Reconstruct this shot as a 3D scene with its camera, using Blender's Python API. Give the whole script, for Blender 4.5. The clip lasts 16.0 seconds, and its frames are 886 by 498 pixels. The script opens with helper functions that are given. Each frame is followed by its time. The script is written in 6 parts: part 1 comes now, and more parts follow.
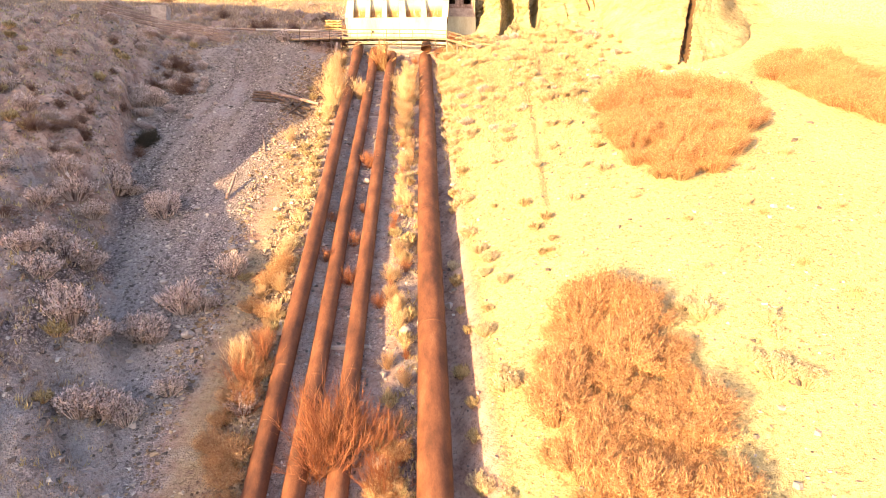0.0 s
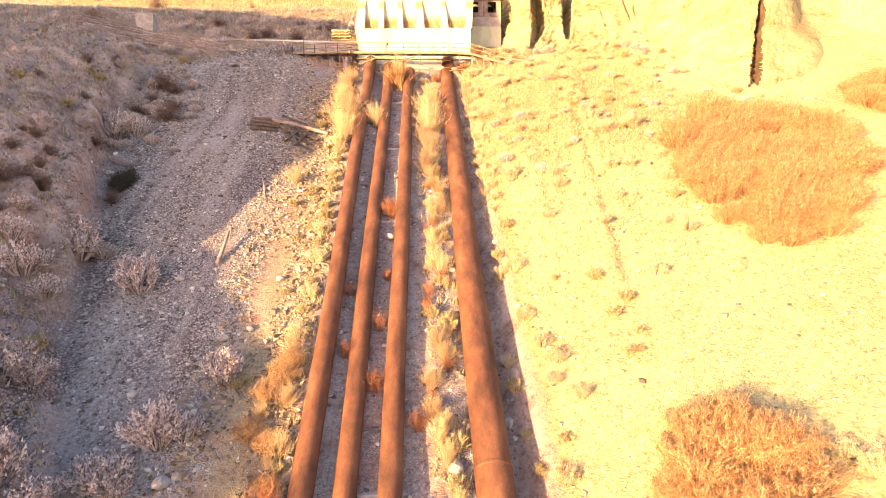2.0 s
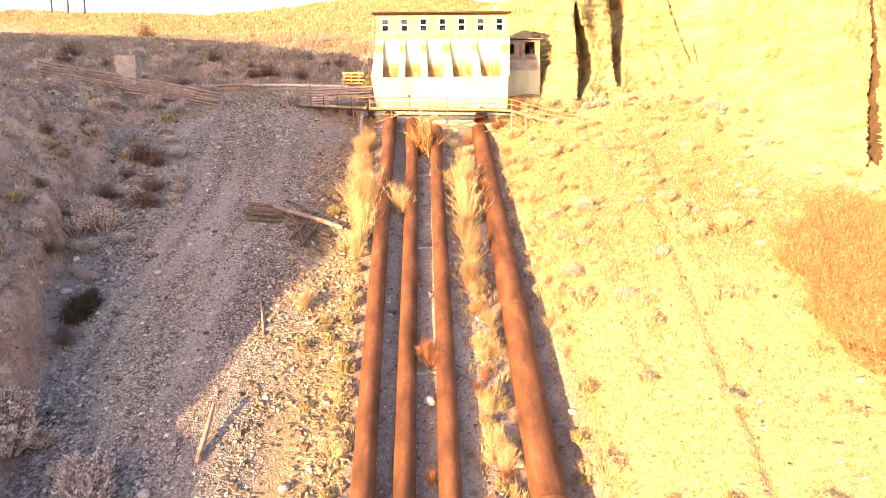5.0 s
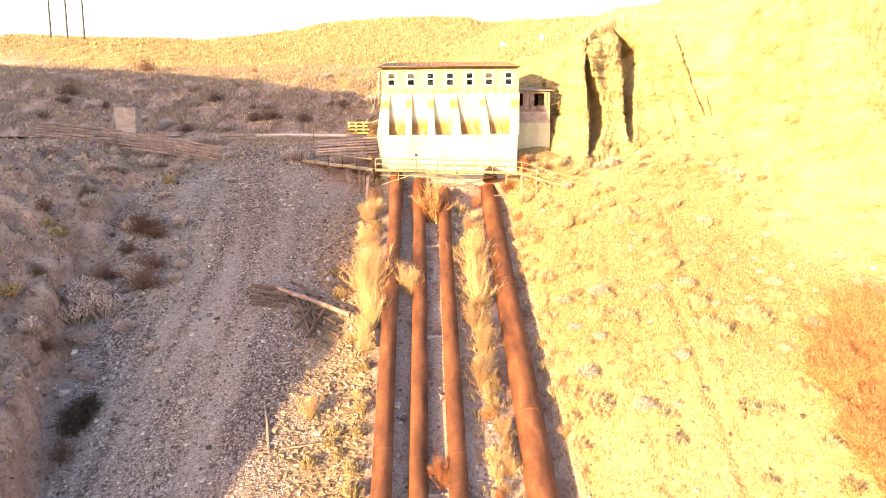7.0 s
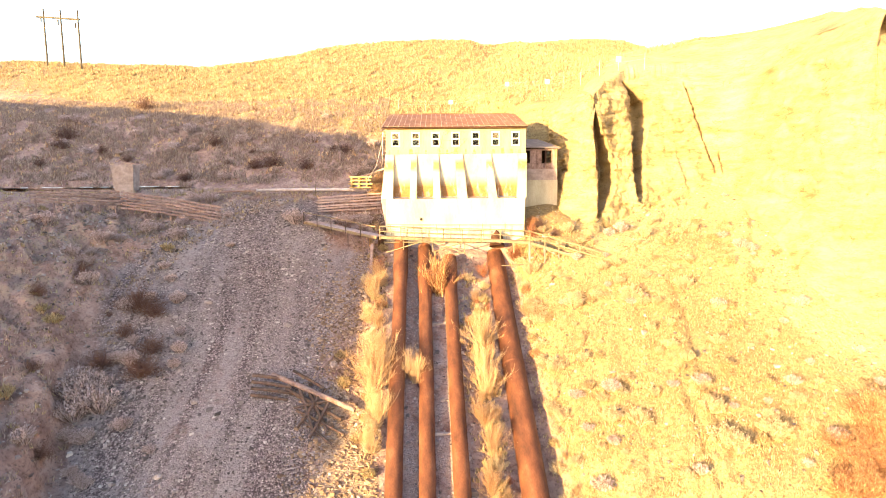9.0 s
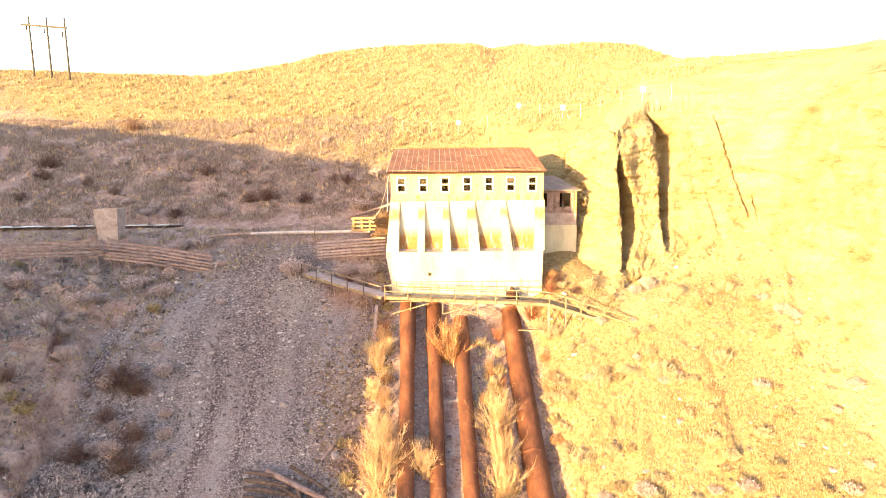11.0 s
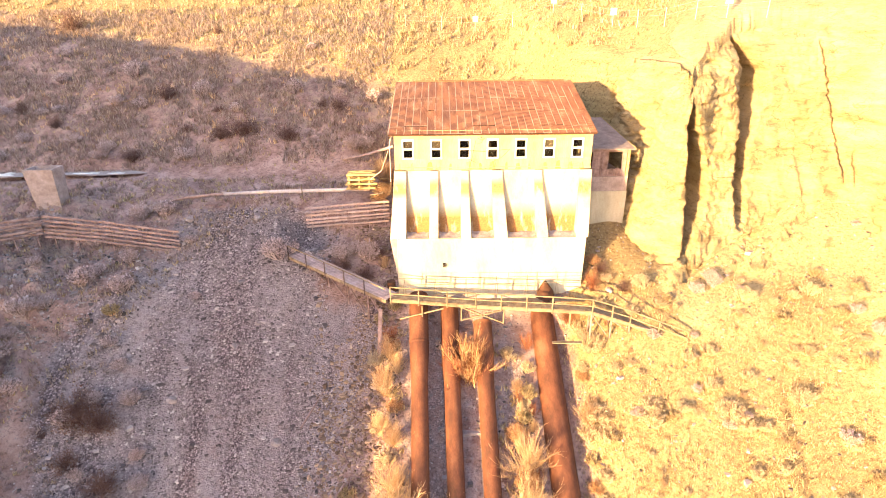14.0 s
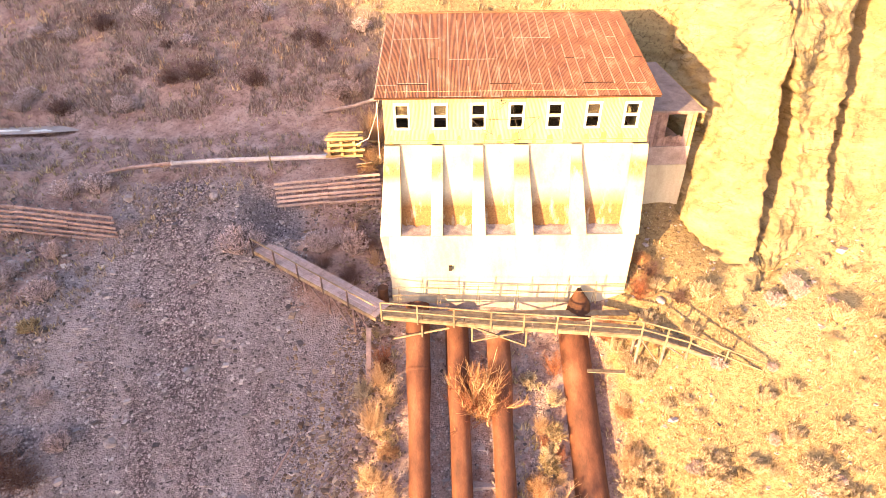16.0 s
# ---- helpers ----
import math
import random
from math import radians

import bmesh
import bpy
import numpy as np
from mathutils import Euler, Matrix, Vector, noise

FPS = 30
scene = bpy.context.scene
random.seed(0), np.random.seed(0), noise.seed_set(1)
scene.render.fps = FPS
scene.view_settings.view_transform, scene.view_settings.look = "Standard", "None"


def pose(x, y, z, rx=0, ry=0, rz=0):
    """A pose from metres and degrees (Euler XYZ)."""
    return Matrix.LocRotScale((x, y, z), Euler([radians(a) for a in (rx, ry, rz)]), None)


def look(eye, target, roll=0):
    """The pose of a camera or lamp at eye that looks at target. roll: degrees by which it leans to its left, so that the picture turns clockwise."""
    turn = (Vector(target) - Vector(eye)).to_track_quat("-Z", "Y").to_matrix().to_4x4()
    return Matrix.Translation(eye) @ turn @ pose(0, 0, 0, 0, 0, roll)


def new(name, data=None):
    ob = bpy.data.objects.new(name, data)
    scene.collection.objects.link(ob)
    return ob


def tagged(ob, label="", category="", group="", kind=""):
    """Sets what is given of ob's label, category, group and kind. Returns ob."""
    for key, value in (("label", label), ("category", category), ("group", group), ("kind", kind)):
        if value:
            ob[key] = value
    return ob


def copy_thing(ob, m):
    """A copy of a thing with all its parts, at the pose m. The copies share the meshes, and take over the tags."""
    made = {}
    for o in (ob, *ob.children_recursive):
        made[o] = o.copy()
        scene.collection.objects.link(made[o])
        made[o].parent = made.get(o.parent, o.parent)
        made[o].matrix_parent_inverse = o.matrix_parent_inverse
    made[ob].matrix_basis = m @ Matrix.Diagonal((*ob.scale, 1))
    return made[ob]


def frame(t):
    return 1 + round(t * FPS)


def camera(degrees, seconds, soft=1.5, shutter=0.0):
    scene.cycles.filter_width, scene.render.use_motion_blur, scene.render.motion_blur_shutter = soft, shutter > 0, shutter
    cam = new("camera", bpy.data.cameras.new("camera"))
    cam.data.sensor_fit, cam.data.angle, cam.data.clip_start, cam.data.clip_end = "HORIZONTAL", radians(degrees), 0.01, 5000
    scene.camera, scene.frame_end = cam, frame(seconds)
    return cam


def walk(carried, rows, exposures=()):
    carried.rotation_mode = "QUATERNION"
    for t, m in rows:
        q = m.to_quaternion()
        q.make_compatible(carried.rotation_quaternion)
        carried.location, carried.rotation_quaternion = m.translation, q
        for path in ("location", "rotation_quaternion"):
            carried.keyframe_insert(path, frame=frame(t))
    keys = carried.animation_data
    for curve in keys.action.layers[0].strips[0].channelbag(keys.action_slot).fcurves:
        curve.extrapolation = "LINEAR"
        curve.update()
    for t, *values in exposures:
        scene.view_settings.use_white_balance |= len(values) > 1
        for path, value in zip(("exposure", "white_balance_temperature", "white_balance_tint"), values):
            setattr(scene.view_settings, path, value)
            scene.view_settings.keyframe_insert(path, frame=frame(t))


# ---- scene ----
cam = camera(80.0, 16.0, soft=0.7)
METRES, EYE, TILT, LEAN, TURN = 75.0, 0.0, -5.0, 0.7, -3.5
ROWS = [
    (0.0, 0.0, 0.0, 0.0, -0.0, 0.0, 0.0),
    (0.5, -0.0127, 0.0292, 0.015, 0.06, -0.01, -0.02),
    (1.0, -0.0237, 0.06, 0.0321, 0.01, -0.05, -0.01),
    (1.5, -0.0339, 0.0915, 0.0526, -0.08, -0.07, -0.0),
    (2.0, -0.0432, 0.1225, 0.074, -0.15, -0.08, 0.02),
    (2.5, -0.0516, 0.152, 0.0955, -0.14, -0.09, 0.04),
    (3.0, -0.06, 0.1791, 0.1175, -0.15, -0.1, 0.03),
    (3.5, -0.0674, 0.2038, 0.1399, -0.09, -0.19, 0.02),
    (4.0, -0.0746, 0.2269, 0.162, -0.03, -0.19, 0.02),
    (6.5, -0.0942, 0.2821, 0.2769, 0.34, -0.65, -0.02),
    (7.0, -0.0953, 0.2813, 0.3012, 0.26, -0.73, -0.05),
    (7.5, -0.097, 0.282, 0.3253, 0.17, -0.79, -0.06),
    (8.0, -0.0994, 0.2856, 0.349, 0.11, -0.82, -0.06),
    (8.5, -0.102, 0.2916, 0.3721, 0.1, -0.86, -0.09),
    (9.0, -0.1048, 0.3005, 0.3956, 0.14, -0.91, -0.11),
    (11.5, -0.1191, 0.3848, 0.5073, 0.41, -2.92, -0.13),
    (12.0, -0.1223, 0.4077, 0.5277, 0.46, -3.75, -0.18),
    (12.5, -0.1253, 0.4321, 0.5474, 0.5, -6.51, -0.19),
    (13.0, -0.1285, 0.459, 0.5688, 0.55, -10.81, -0.19),
    (13.5, -0.1305, 0.4878, 0.5902, 0.67, -14.81, -0.17),
    (14.0, -0.1329, 0.519, 0.611, 0.71, -18.08, -0.19),
    (14.5, -0.1351, 0.5521, 0.621, 0.77, -20.67, -0.19),
    (15.0, -0.1363, 0.5879, 0.6244, 0.86, -23.06, -0.16),
    (15.5, -0.1366, 0.6254, 0.6258, 1.0, -25.18, -0.13),
    (16.0, -0.1367, 0.6622, 0.6339, 1.09, -27.23, -0.13),
]
walk(cam, [(t, pose(0, 0, EYE, TILT, LEAN, TURN) @ pose(METRES * x, METRES * y, METRES * z, 90 + pitch, roll, yaw)) for t, x, y, z, yaw, pitch, roll in ROWS],
     exposures=[(0.0, 2.99, 6800, 18), (4.0, 3.0, 6900, 18), (12.0, 3.04, 6950, 14), (14.0, 3.0, 6900, 24), (16.0, 2.95, 6900, 31)])

# ---- light: a very low sun from behind and to the left, open sky ----
SUN_AZ, SUN_EL = radians(47), radians(6)
SUN_WAY = Vector((math.sin(SUN_AZ) * math.cos(SUN_EL), math.cos(SUN_AZ) * math.cos(SUN_EL), -math.sin(SUN_EL)))
world = bpy.data.worlds.new("world")
scene.world = world
world.use_nodes = True
wn = world.node_tree.nodes
sky = wn.new("ShaderNodeTexSky")
sky.sky_type, sky.sun_disc = "NISHITA", False
sky.sun_elevation, sky.sun_rotation = SUN_EL, radians(227)
world.node_tree.links.new(sky.outputs[0], wn["Background"].inputs[0])
wn["Background"].inputs[1].default_value = 0.15
sun = new("sun", bpy.data.lights.new("sun", "SUN"))
sun.data.energy, sun.data.angle, sun.data.color = 3.25, radians(0.3), (1.0, 0.75, 0.31)
sun.matrix_world = look(Vector((0, 0, 60)) - SUN_WAY * 100, (0, 0, 60))


# ---- materials ----
def material(name, rough=0.9, metal=0.0):
    m = bpy.data.materials.new(name)
    m.use_nodes = True
    b = m.node_tree.nodes["Principled BSDF"]
    b.inputs["Roughness"].default_value, b.inputs["Metallic"].default_value = rough, metal
    b.inputs["Specular IOR Level"].default_value = 0.25
    return m, m.node_tree.nodes, m.node_tree.links, b


def ramp(n, l, fac, stops):
    r = n.new("ShaderNodeValToRGB")
    while len(r.color_ramp.elements) < len(stops):
        r.color_ramp.elements.new(0.5)
    for e, (p, c) in zip(r.color_ramp.elements, stops):
        e.position, e.color = p, (*c, 1)
    l.new(fac, r.inputs[0])
    return r.outputs[0]


def coords(n, l, local):
    return n.new("ShaderNodeTexCoord").outputs["Object"] if local else n.new("ShaderNodeNewGeometry").outputs["Position"]


def noise_tex(n, l, where, scale, detail=5, rough=0.6, stretch=None):
    if stretch:
        mp = n.new("ShaderNodeMapping")
        mp.inputs["Scale"].default_value = stretch
        l.new(where, mp.inputs["Vector"])
        where = mp.outputs[0]
    t = n.new("ShaderNodeTexNoise")
    t.inputs["Scale"].default_value, t.inputs["Detail"].default_value, t.inputs["Roughness"].default_value = scale, detail, rough
    l.new(where, t.inputs["Vector"])
    return t.outputs["Fac"]


def blend(n, l, fac, a, b, kind="MIX"):
    x = n.new("ShaderNodeMix")
    x.data_type, x.blend_type = "RGBA", kind
    if isinstance(fac, float):
        x.inputs[0].default_value = fac
    else:
        l.new(fac, x.inputs[0])
    for s, v in ((6, a), (7, b)):
        if isinstance(v, tuple):
            x.inputs[s].default_value = (*v, 1)
        else:
            l.new(v, x.inputs[s])
    return x.outputs[2]


def bump(n, l, b, height, strength, distance):
    u = n.new("ShaderNodeBump")
    u.inputs["Strength"].default_value, u.inputs["Distance"].default_value = strength, distance
    l.new(height, u.inputs["Height"])
    l.new(u.outputs[0], b.inputs["Normal"])


def worn(name, colours, scale=3.0, rough=0.85, metal=0.0, local=False, fine=40.0, depth=0.01, stretch=None, vary=0.0):
    """A weathered surface: colours over coarse noise, a fine grain and a little relief; vary: from piece to piece."""
    m, n, l, b = material(name, rough, metal)
    at = coords(n, l, local)
    k = len(colours)
    c = ramp(n, l, noise_tex(n, l, at, scale, 6, 0.65, stretch), [(0.3 + 0.4 * i / max(k - 1, 1), col) for i, col in enumerate(colours)])
    g = noise_tex(n, l, at, fine, 3, 0.7, stretch)
    c = blend(n, l, 0.55, c, ramp(n, l, g, [(0.25, (0.45, 0.45, 0.45)), (0.75, (1.0, 1.0, 1.0))]), "MULTIPLY")
    if vary:
        info = n.new("ShaderNodeObjectInfo")
        c = blend(n, l, vary, c, ramp(n, l, info.outputs["Random"], [(0.0, (0.35, 0.33, 0.32)), (0.5, (0.85, 0.85, 0.85)), (1.0, (1.0, 1.0, 1.0))]), "MULTIPLY")
    l.new(c, b.inputs["Base Color"])
    bump(n, l, b, g, 0.6, depth)
    return m


def island(name, stops, rough=0.9, thin=0.0):
    """For joined stuff: colour differs from one loose piece to the next."""
    m, n, l, b = material(name, rough)
    g = n.new("ShaderNodeNewGeometry")
    c = ramp(n, l, g.outputs["Random Per Island"], stops)
    c = blend(n, l, 0.4, c, ramp(n, l, noise_tex(n, l, g.outputs["Position"], 9, 3), [(0.3, (0.5, 0.5, 0.5)), (0.7, (1.0, 1.0, 1.0))]), "MULTIPLY")
    l.new(c, b.inputs["Base Color"])
    if thin:
        t = n.new("ShaderNodeBsdfTranslucent")
        l.new(c, t.inputs[0])
        s = n.new("ShaderNodeMixShader")
        s.inputs[0].default_value = thin
        l.new(b.outputs[0], s.inputs[1])
        l.new(t.outputs[0], s.inputs[2])
        l.new(s.outputs[0], n["Material Output"].inputs[0])
    return m


def ground_material():
    m, n, l, b = material("ground", 0.95)
    at = coords(n, l, False)

    def mask(name):
        a = n.new("ShaderNodeAttribute")
        a.attribute_name = name
        return a.outputs["Fac"]

    big, mid, fine = noise_tex(n, l, at, 0.09, 6), noise_tex(n, l, at, 0.7, 6, 0.7), noise_tex(n, l, at, 7.0, 5, 0.75)
    soil = ramp(n, l, mid, [(0.3, (0.185, 0.1, 0.092)), (0.5, (0.355, 0.23, 0.215)), (0.7, (0.51, 0.37, 0.352))])
    v = n.new("ShaderNodeTexVoronoi")
    v.inputs["Scale"].default_value = 6.0
    l.new(at, v.inputs["Vector"])
    w = n.new("ShaderNodeTexVoronoi")
    w.inputs["Scale"].default_value = 11.0
    l.new(at, w.inputs["Vector"])
    grey = n.new("ShaderNodeSeparateColor")
    l.new(v.outputs["Color"], grey.inputs[0])
    grey2 = n.new("ShaderNodeSeparateColor")
    l.new(w.outputs["Color"], grey2.inputs[0])
    stone = ramp(n, l, grey.outputs[0], [(0.0, (0.2, 0.147, 0.165)), (0.45, (0.46, 0.348, 0.385)), (0.8, (0.62, 0.485, 0.525)), (1.0, (0.78, 0.65, 0.68))])
    grit = ramp(n, l, grey2.outputs[1], [(0.0, (0.2, 0.147, 0.162)), (0.6, (0.49, 0.37, 0.405)), (1.0, (0.72, 0.585, 0.62))])
    stones = blend(n, l, 0.5, stone, grit)
    # shade between the stones is put into the colour, darkest at cell edges
    gap = ramp(n, l, w.outputs["Distance"], [(0.2, (1.0, 1.0, 1.0)), (0.7, (0.42, 0.4, 0.4))])
    stones = blend(n, l, 0.8, stones, gap, "MULTIPLY")
    chink = ramp(n, l, v.outputs["Distance"], [(0.35, (1.0, 1.0, 1.0)), (0.66, (0.26, 0.235, 0.24))])
    stones = blend(n, l, 0.8, stones, chink, "MULTIPLY")
    dust = ramp(n, l, fine, [(0.3, (0.285, 0.228, 0.245)), (0.55, (0.385, 0.315, 0.338)), (0.75, (0.49, 0.41, 0.435))])
    streak = ramp(n, l, noise_tex(n, l, at, 0.42, 5, 0.6, (1.0, 0.13, 0.13)), [(0.42, (0, 0, 0)), (0.58, (0.85, 0.85, 0.85))])
    stones = blend(n, l, streak, stones, dust)
    tuft = noise_tex(n, l, at, 3.2, 6, 0.8, (1.0, 1.0, 1.0))
    straw = ramp(n, l, tuft, [(0.34, (0.12, 0.062, 0.036)), (0.43, (0.285, 0.195, 0.102)), (0.56, (0.35, 0.255, 0.138)), (0.72, (0.43, 0.335, 0.20))])
    bands = noise_tex(n, l, at, 0.8, 6, 0.7, (0.35, 0.35, 2.2))
    rock = ramp(n, l, bands, [(0.26, (0.14, 0.085, 0.045)), (0.36, (0.27, 0.19, 0.10)), (0.6, (0.36, 0.275, 0.15)), (0.8, (0.43, 0.345, 0.21))])
    warp = n.new("ShaderNodeMapping")
    warp.inputs["Scale"].default_value = (0.30, 0.30, 0.75)
    shift = n.new("ShaderNodeVectorMath")
    shift.operation = "MULTIPLY_ADD"
    fuzz = n.new("ShaderNodeTexNoise")
    fuzz.inputs["Scale"].default_value, fuzz.inputs["Detail"].default_value = 0.6, 5
    l.new(at, fuzz.inputs["Vector"])
    l.new(fuzz.outputs["Color"], shift.inputs[0])
    shift.inputs[1].default_value = (3.0, 3.0, 2.0)
    l.new(at, shift.inputs[2])
    l.new(shift.outputs[0], warp.inputs["Vector"])
    crack = n.new("ShaderNodeTexVoronoi")
    crack.feature = "DISTANCE_TO_EDGE"
    crack.inputs["Scale"].default_value = 1.0
    l.new(warp.outputs[0], crack.inputs["Vector"])
    rock = blend(n, l, noise_tex(n, l, at, 0.35, 3), rock, blend(n, l, 1.0, rock, ramp(n, l, crack.outputs["Distance"], [(0.0, (0.25, 0.2, 0.17)), (0.035, (1.0, 1.0, 1.0))]), "MULTIPLY"))
    loose = n.new("ShaderNodeMath")
    loose.operation = "MULTIPLY_ADD"
    l.new(mid, loose.inputs[0])
    loose.inputs[1].default_value, loose.inputs[2].default_value = 3.0, -1.5

    def ragged(name):
        s = n.new("ShaderNodeMath")
        s.operation, s.use_clamp = "MULTIPLY_ADD", True
        l.new(mask(name), s.inputs[0])
        s.inputs[1].default_value = 2.4
        e = n.new("ShaderNodeMath")
        e.operation = "ADD"
        l.new(loose.outputs[0], e.inputs[0])
        e.inputs[1].default_value = -0.7
        l.new(e.outputs[0], s.inputs[2])
        return s.outputs[0]

    c = blend(n, l, ragged("straw"), soil, straw)
    sand = ramp(n, l, tuft, [(0.35, (0.22, 0.135, 0.07)), (0.44, (0.39, 0.29, 0.16)), (0.6, (0.465, 0.36, 0.21)), (0.75, (0.55, 0.45, 0.285))])
    c = blend(n, l, ragged("sand"), c, sand)
    c = blend(n, l, ragged("gravel"), c, stones)
    c = blend(n, l, ragged("rock"), c, rock)
    c = blend(n, l, 0.5, c, ramp(n, l, big, [(0.35, (0.72, 0.68, 0.66)), (0.6, (1.0, 1.0, 1.0))]), "MULTIPLY")
    grain = noise_tex(n, l, at, 4.2, 3, 0.75)
    c = blend(n, l, 0.62, c, ramp(n, l, grain, [(0.35, (0.30, 0.27, 0.26)), (0.47, (0.92, 0.92, 0.92)), (0.64, (1.0, 1.0, 1.0))]), "MULTIPLY")
    l.new(c, b.inputs["Base Color"])
    h = n.new("ShaderNodeMath")
    h.operation = "ADD"
    pebbly = n.new("ShaderNodeMath")
    pebbly.operation = "MULTIPLY"
    l.new(w.outputs["Distance"], pebbly.inputs[0])
    l.new(ragged("gravel"), pebbly.inputs[1])
    l.new(fine, h.inputs[0])
    l.new(pebbly.outputs[0], h.inputs[1])
    h2 = n.new("ShaderNodeMath")
    h2.operation = "MULTIPLY_ADD"
    l.new(bands, h2.inputs[0])
    h2.inputs[1].default_value = 1.5
    l.new(h.outputs[0], h2.inputs[2])
    bump(n, l, b, h2.outputs[0], 0.9, 0.16)
    return m


GROUND = ground_material()
# near-black colour that paints the darkness of the far cleft
CLEFT_DARK = worn("painted_cleft_dark", [(0.03, 0.016, 0.010), (0.065, 0.035, 0.02), (0.10, 0.06, 0.035)], 0.8, 0.95, 0.0, False, 4, 0.08, (1, 1, 0.5))


def rock_material():
    """Pale bedded rock: blotches, level bedding and thin dark cracks."""
    m, n, l, b = material("pale_rock_face", 0.95)
    at = coords(n, l, False)
    c = ramp(n, l, noise_tex(n, l, at, 0.5, 6, 0.7, (0.5, 0.5, 1.6)), [(0.3, (0.21, 0.142, 0.075)), (0.43, (0.32, 0.243, 0.14)), (0.57, (0.38, 0.30, 0.182)), (0.7, (0.43, 0.348, 0.23))])
    g = noise_tex(n, l, at, 3.5, 6, 0.75, (0.7, 0.7, 1.5))
    c = blend(n, l, 0.7, c, ramp(n, l, g, [(0.3, (0.3, 0.26, 0.23)), (0.46, (0.9, 0.88, 0.86)), (0.7, (1.0, 1.0, 1.0))]), "MULTIPLY")
    warp = n.new("ShaderNodeTexNoise")
    warp.inputs["Scale"].default_value, warp.inputs["Detail"].default_value = 0.7, 5
    l.new(at, warp.inputs["Vector"])
    mix = n.new("ShaderNodeVectorMath")
    mix.operation = "MULTIPLY_ADD"
    l.new(warp.outputs["Color"], mix.inputs[0])
    mix.inputs[1].default_value = (2.6, 2.6, 1.6)
    l.new(at, mix.inputs[2])
    for scale, thin, how in (((0.32, 0.32, 0.85), 0.022, 0.6), ((0.9, 0.9, 1.7), 0.02, 0.4)):
        mp = n.new("ShaderNodeMapping")
        mp.inputs["Scale"].default_value = scale
        l.new(mix.outputs[0], mp.inputs["Vector"])
        v = n.new("ShaderNodeTexVoronoi")
        v.feature = "DISTANCE_TO_EDGE"
        v.inputs["Scale"].default_value = 1.0
        l.new(mp.outputs[0], v.inputs["Vector"])
        spot = ramp(n, l, noise_tex(n, l, at, 0.4, 4), [(0.45, (0, 0, 0)), (0.6, (1, 1, 1))])
        lines = ramp(n, l, v.outputs["Distance"], [(0.0, (0.2, 0.14, 0.1)), (thin, (1.0, 1.0, 1.0))])
        c = blend(n, l, how, c, blend(n, l, spot, (1.0, 1.0, 1.0), lines), "MULTIPLY")
    l.new(c, b.inputs["Base Color"])
    bump(n, l, b, g, 0.9, 0.25)
    return m


ROCK_FACE = rock_material()
RUST = worn("rusted_steel", [(0.055, 0.021, 0.015), (0.10, 0.036, 0.022), (0.155, 0.056, 0.031), (0.21, 0.09, 0.055)], 0.9, 0.7, 0.0, False, 14, 0.006, (1, 0.4, 0.4))
RUST_DARK = worn("dark_rust", [(0.05, 0.022, 0.014), (0.12, 0.045, 0.022)], 2, 0.75)
def limewash(name, level, spread, amount):
    """Limewashed concrete, with an ochre belt about the given height: run-off, plus niche shade."""
    m, n, l, b = material(name, 0.92)
    at = coords(n, l, False)
    c = ramp(n, l, noise_tex(n, l, at, 0.7, 6, 0.65, (1, 1, 0.35)), [(0.3, (0.33, 0.275, 0.205)), (0.5, (0.45, 0.395, 0.315)), (0.7, (0.54, 0.49, 0.40))])
    g = noise_tex(n, l, at, 9, 5, 0.7)
    c = blend(n, l, 0.35, c, ramp(n, l, g, [(0.25, (0.6, 0.58, 0.55)), (0.6, (1.0, 1.0, 1.0))]), "MULTIPLY")
    if amount:
        z = n.new("ShaderNodeSeparateXYZ")
        l.new(at, z.inputs[0])
        off = n.new("ShaderNodeMath")
        off.operation = "SUBTRACT"
        l.new(z.outputs[2], off.inputs[0])
        off.inputs[1].default_value = level
        sq = n.new("ShaderNodeMath")
        sq.operation = "ABSOLUTE"
        l.new(off.outputs[0], sq.inputs[0])
        belt = n.new("ShaderNodeMapRange")
        belt.inputs[1].default_value, belt.inputs[2].default_value = spread, spread * 0.35
        l.new(sq.outputs[0], belt.inputs[0])
        drip = ramp(n, l, noise_tex(n, l, at, 1.6, 5, 0.65, (1, 1, 0.22)), [(0.3, (0, 0, 0)), (0.46, (1, 1, 1))])
        k = n.new("ShaderNodeMath")
        k.operation = "MULTIPLY"
        l.new(belt.outputs[0], k.inputs[0])
        l.new(drip, k.inputs[1])
        k2 = n.new("ShaderNodeMath")
        k2.operation = "MULTIPLY"
        l.new(k.outputs[0], k2.inputs[0])
        k2.inputs[1].default_value = amount
        c = blend(n, l, k2.outputs[0], c, ramp(n, l, g, [(0.3, (0.17, 0.072, 0.03)), (0.7, (0.31, 0.15, 0.055))]))
    l.new(c, b.inputs["Base Color"])
    bump(n, l, b, g, 0.5, 0.012)
    return m


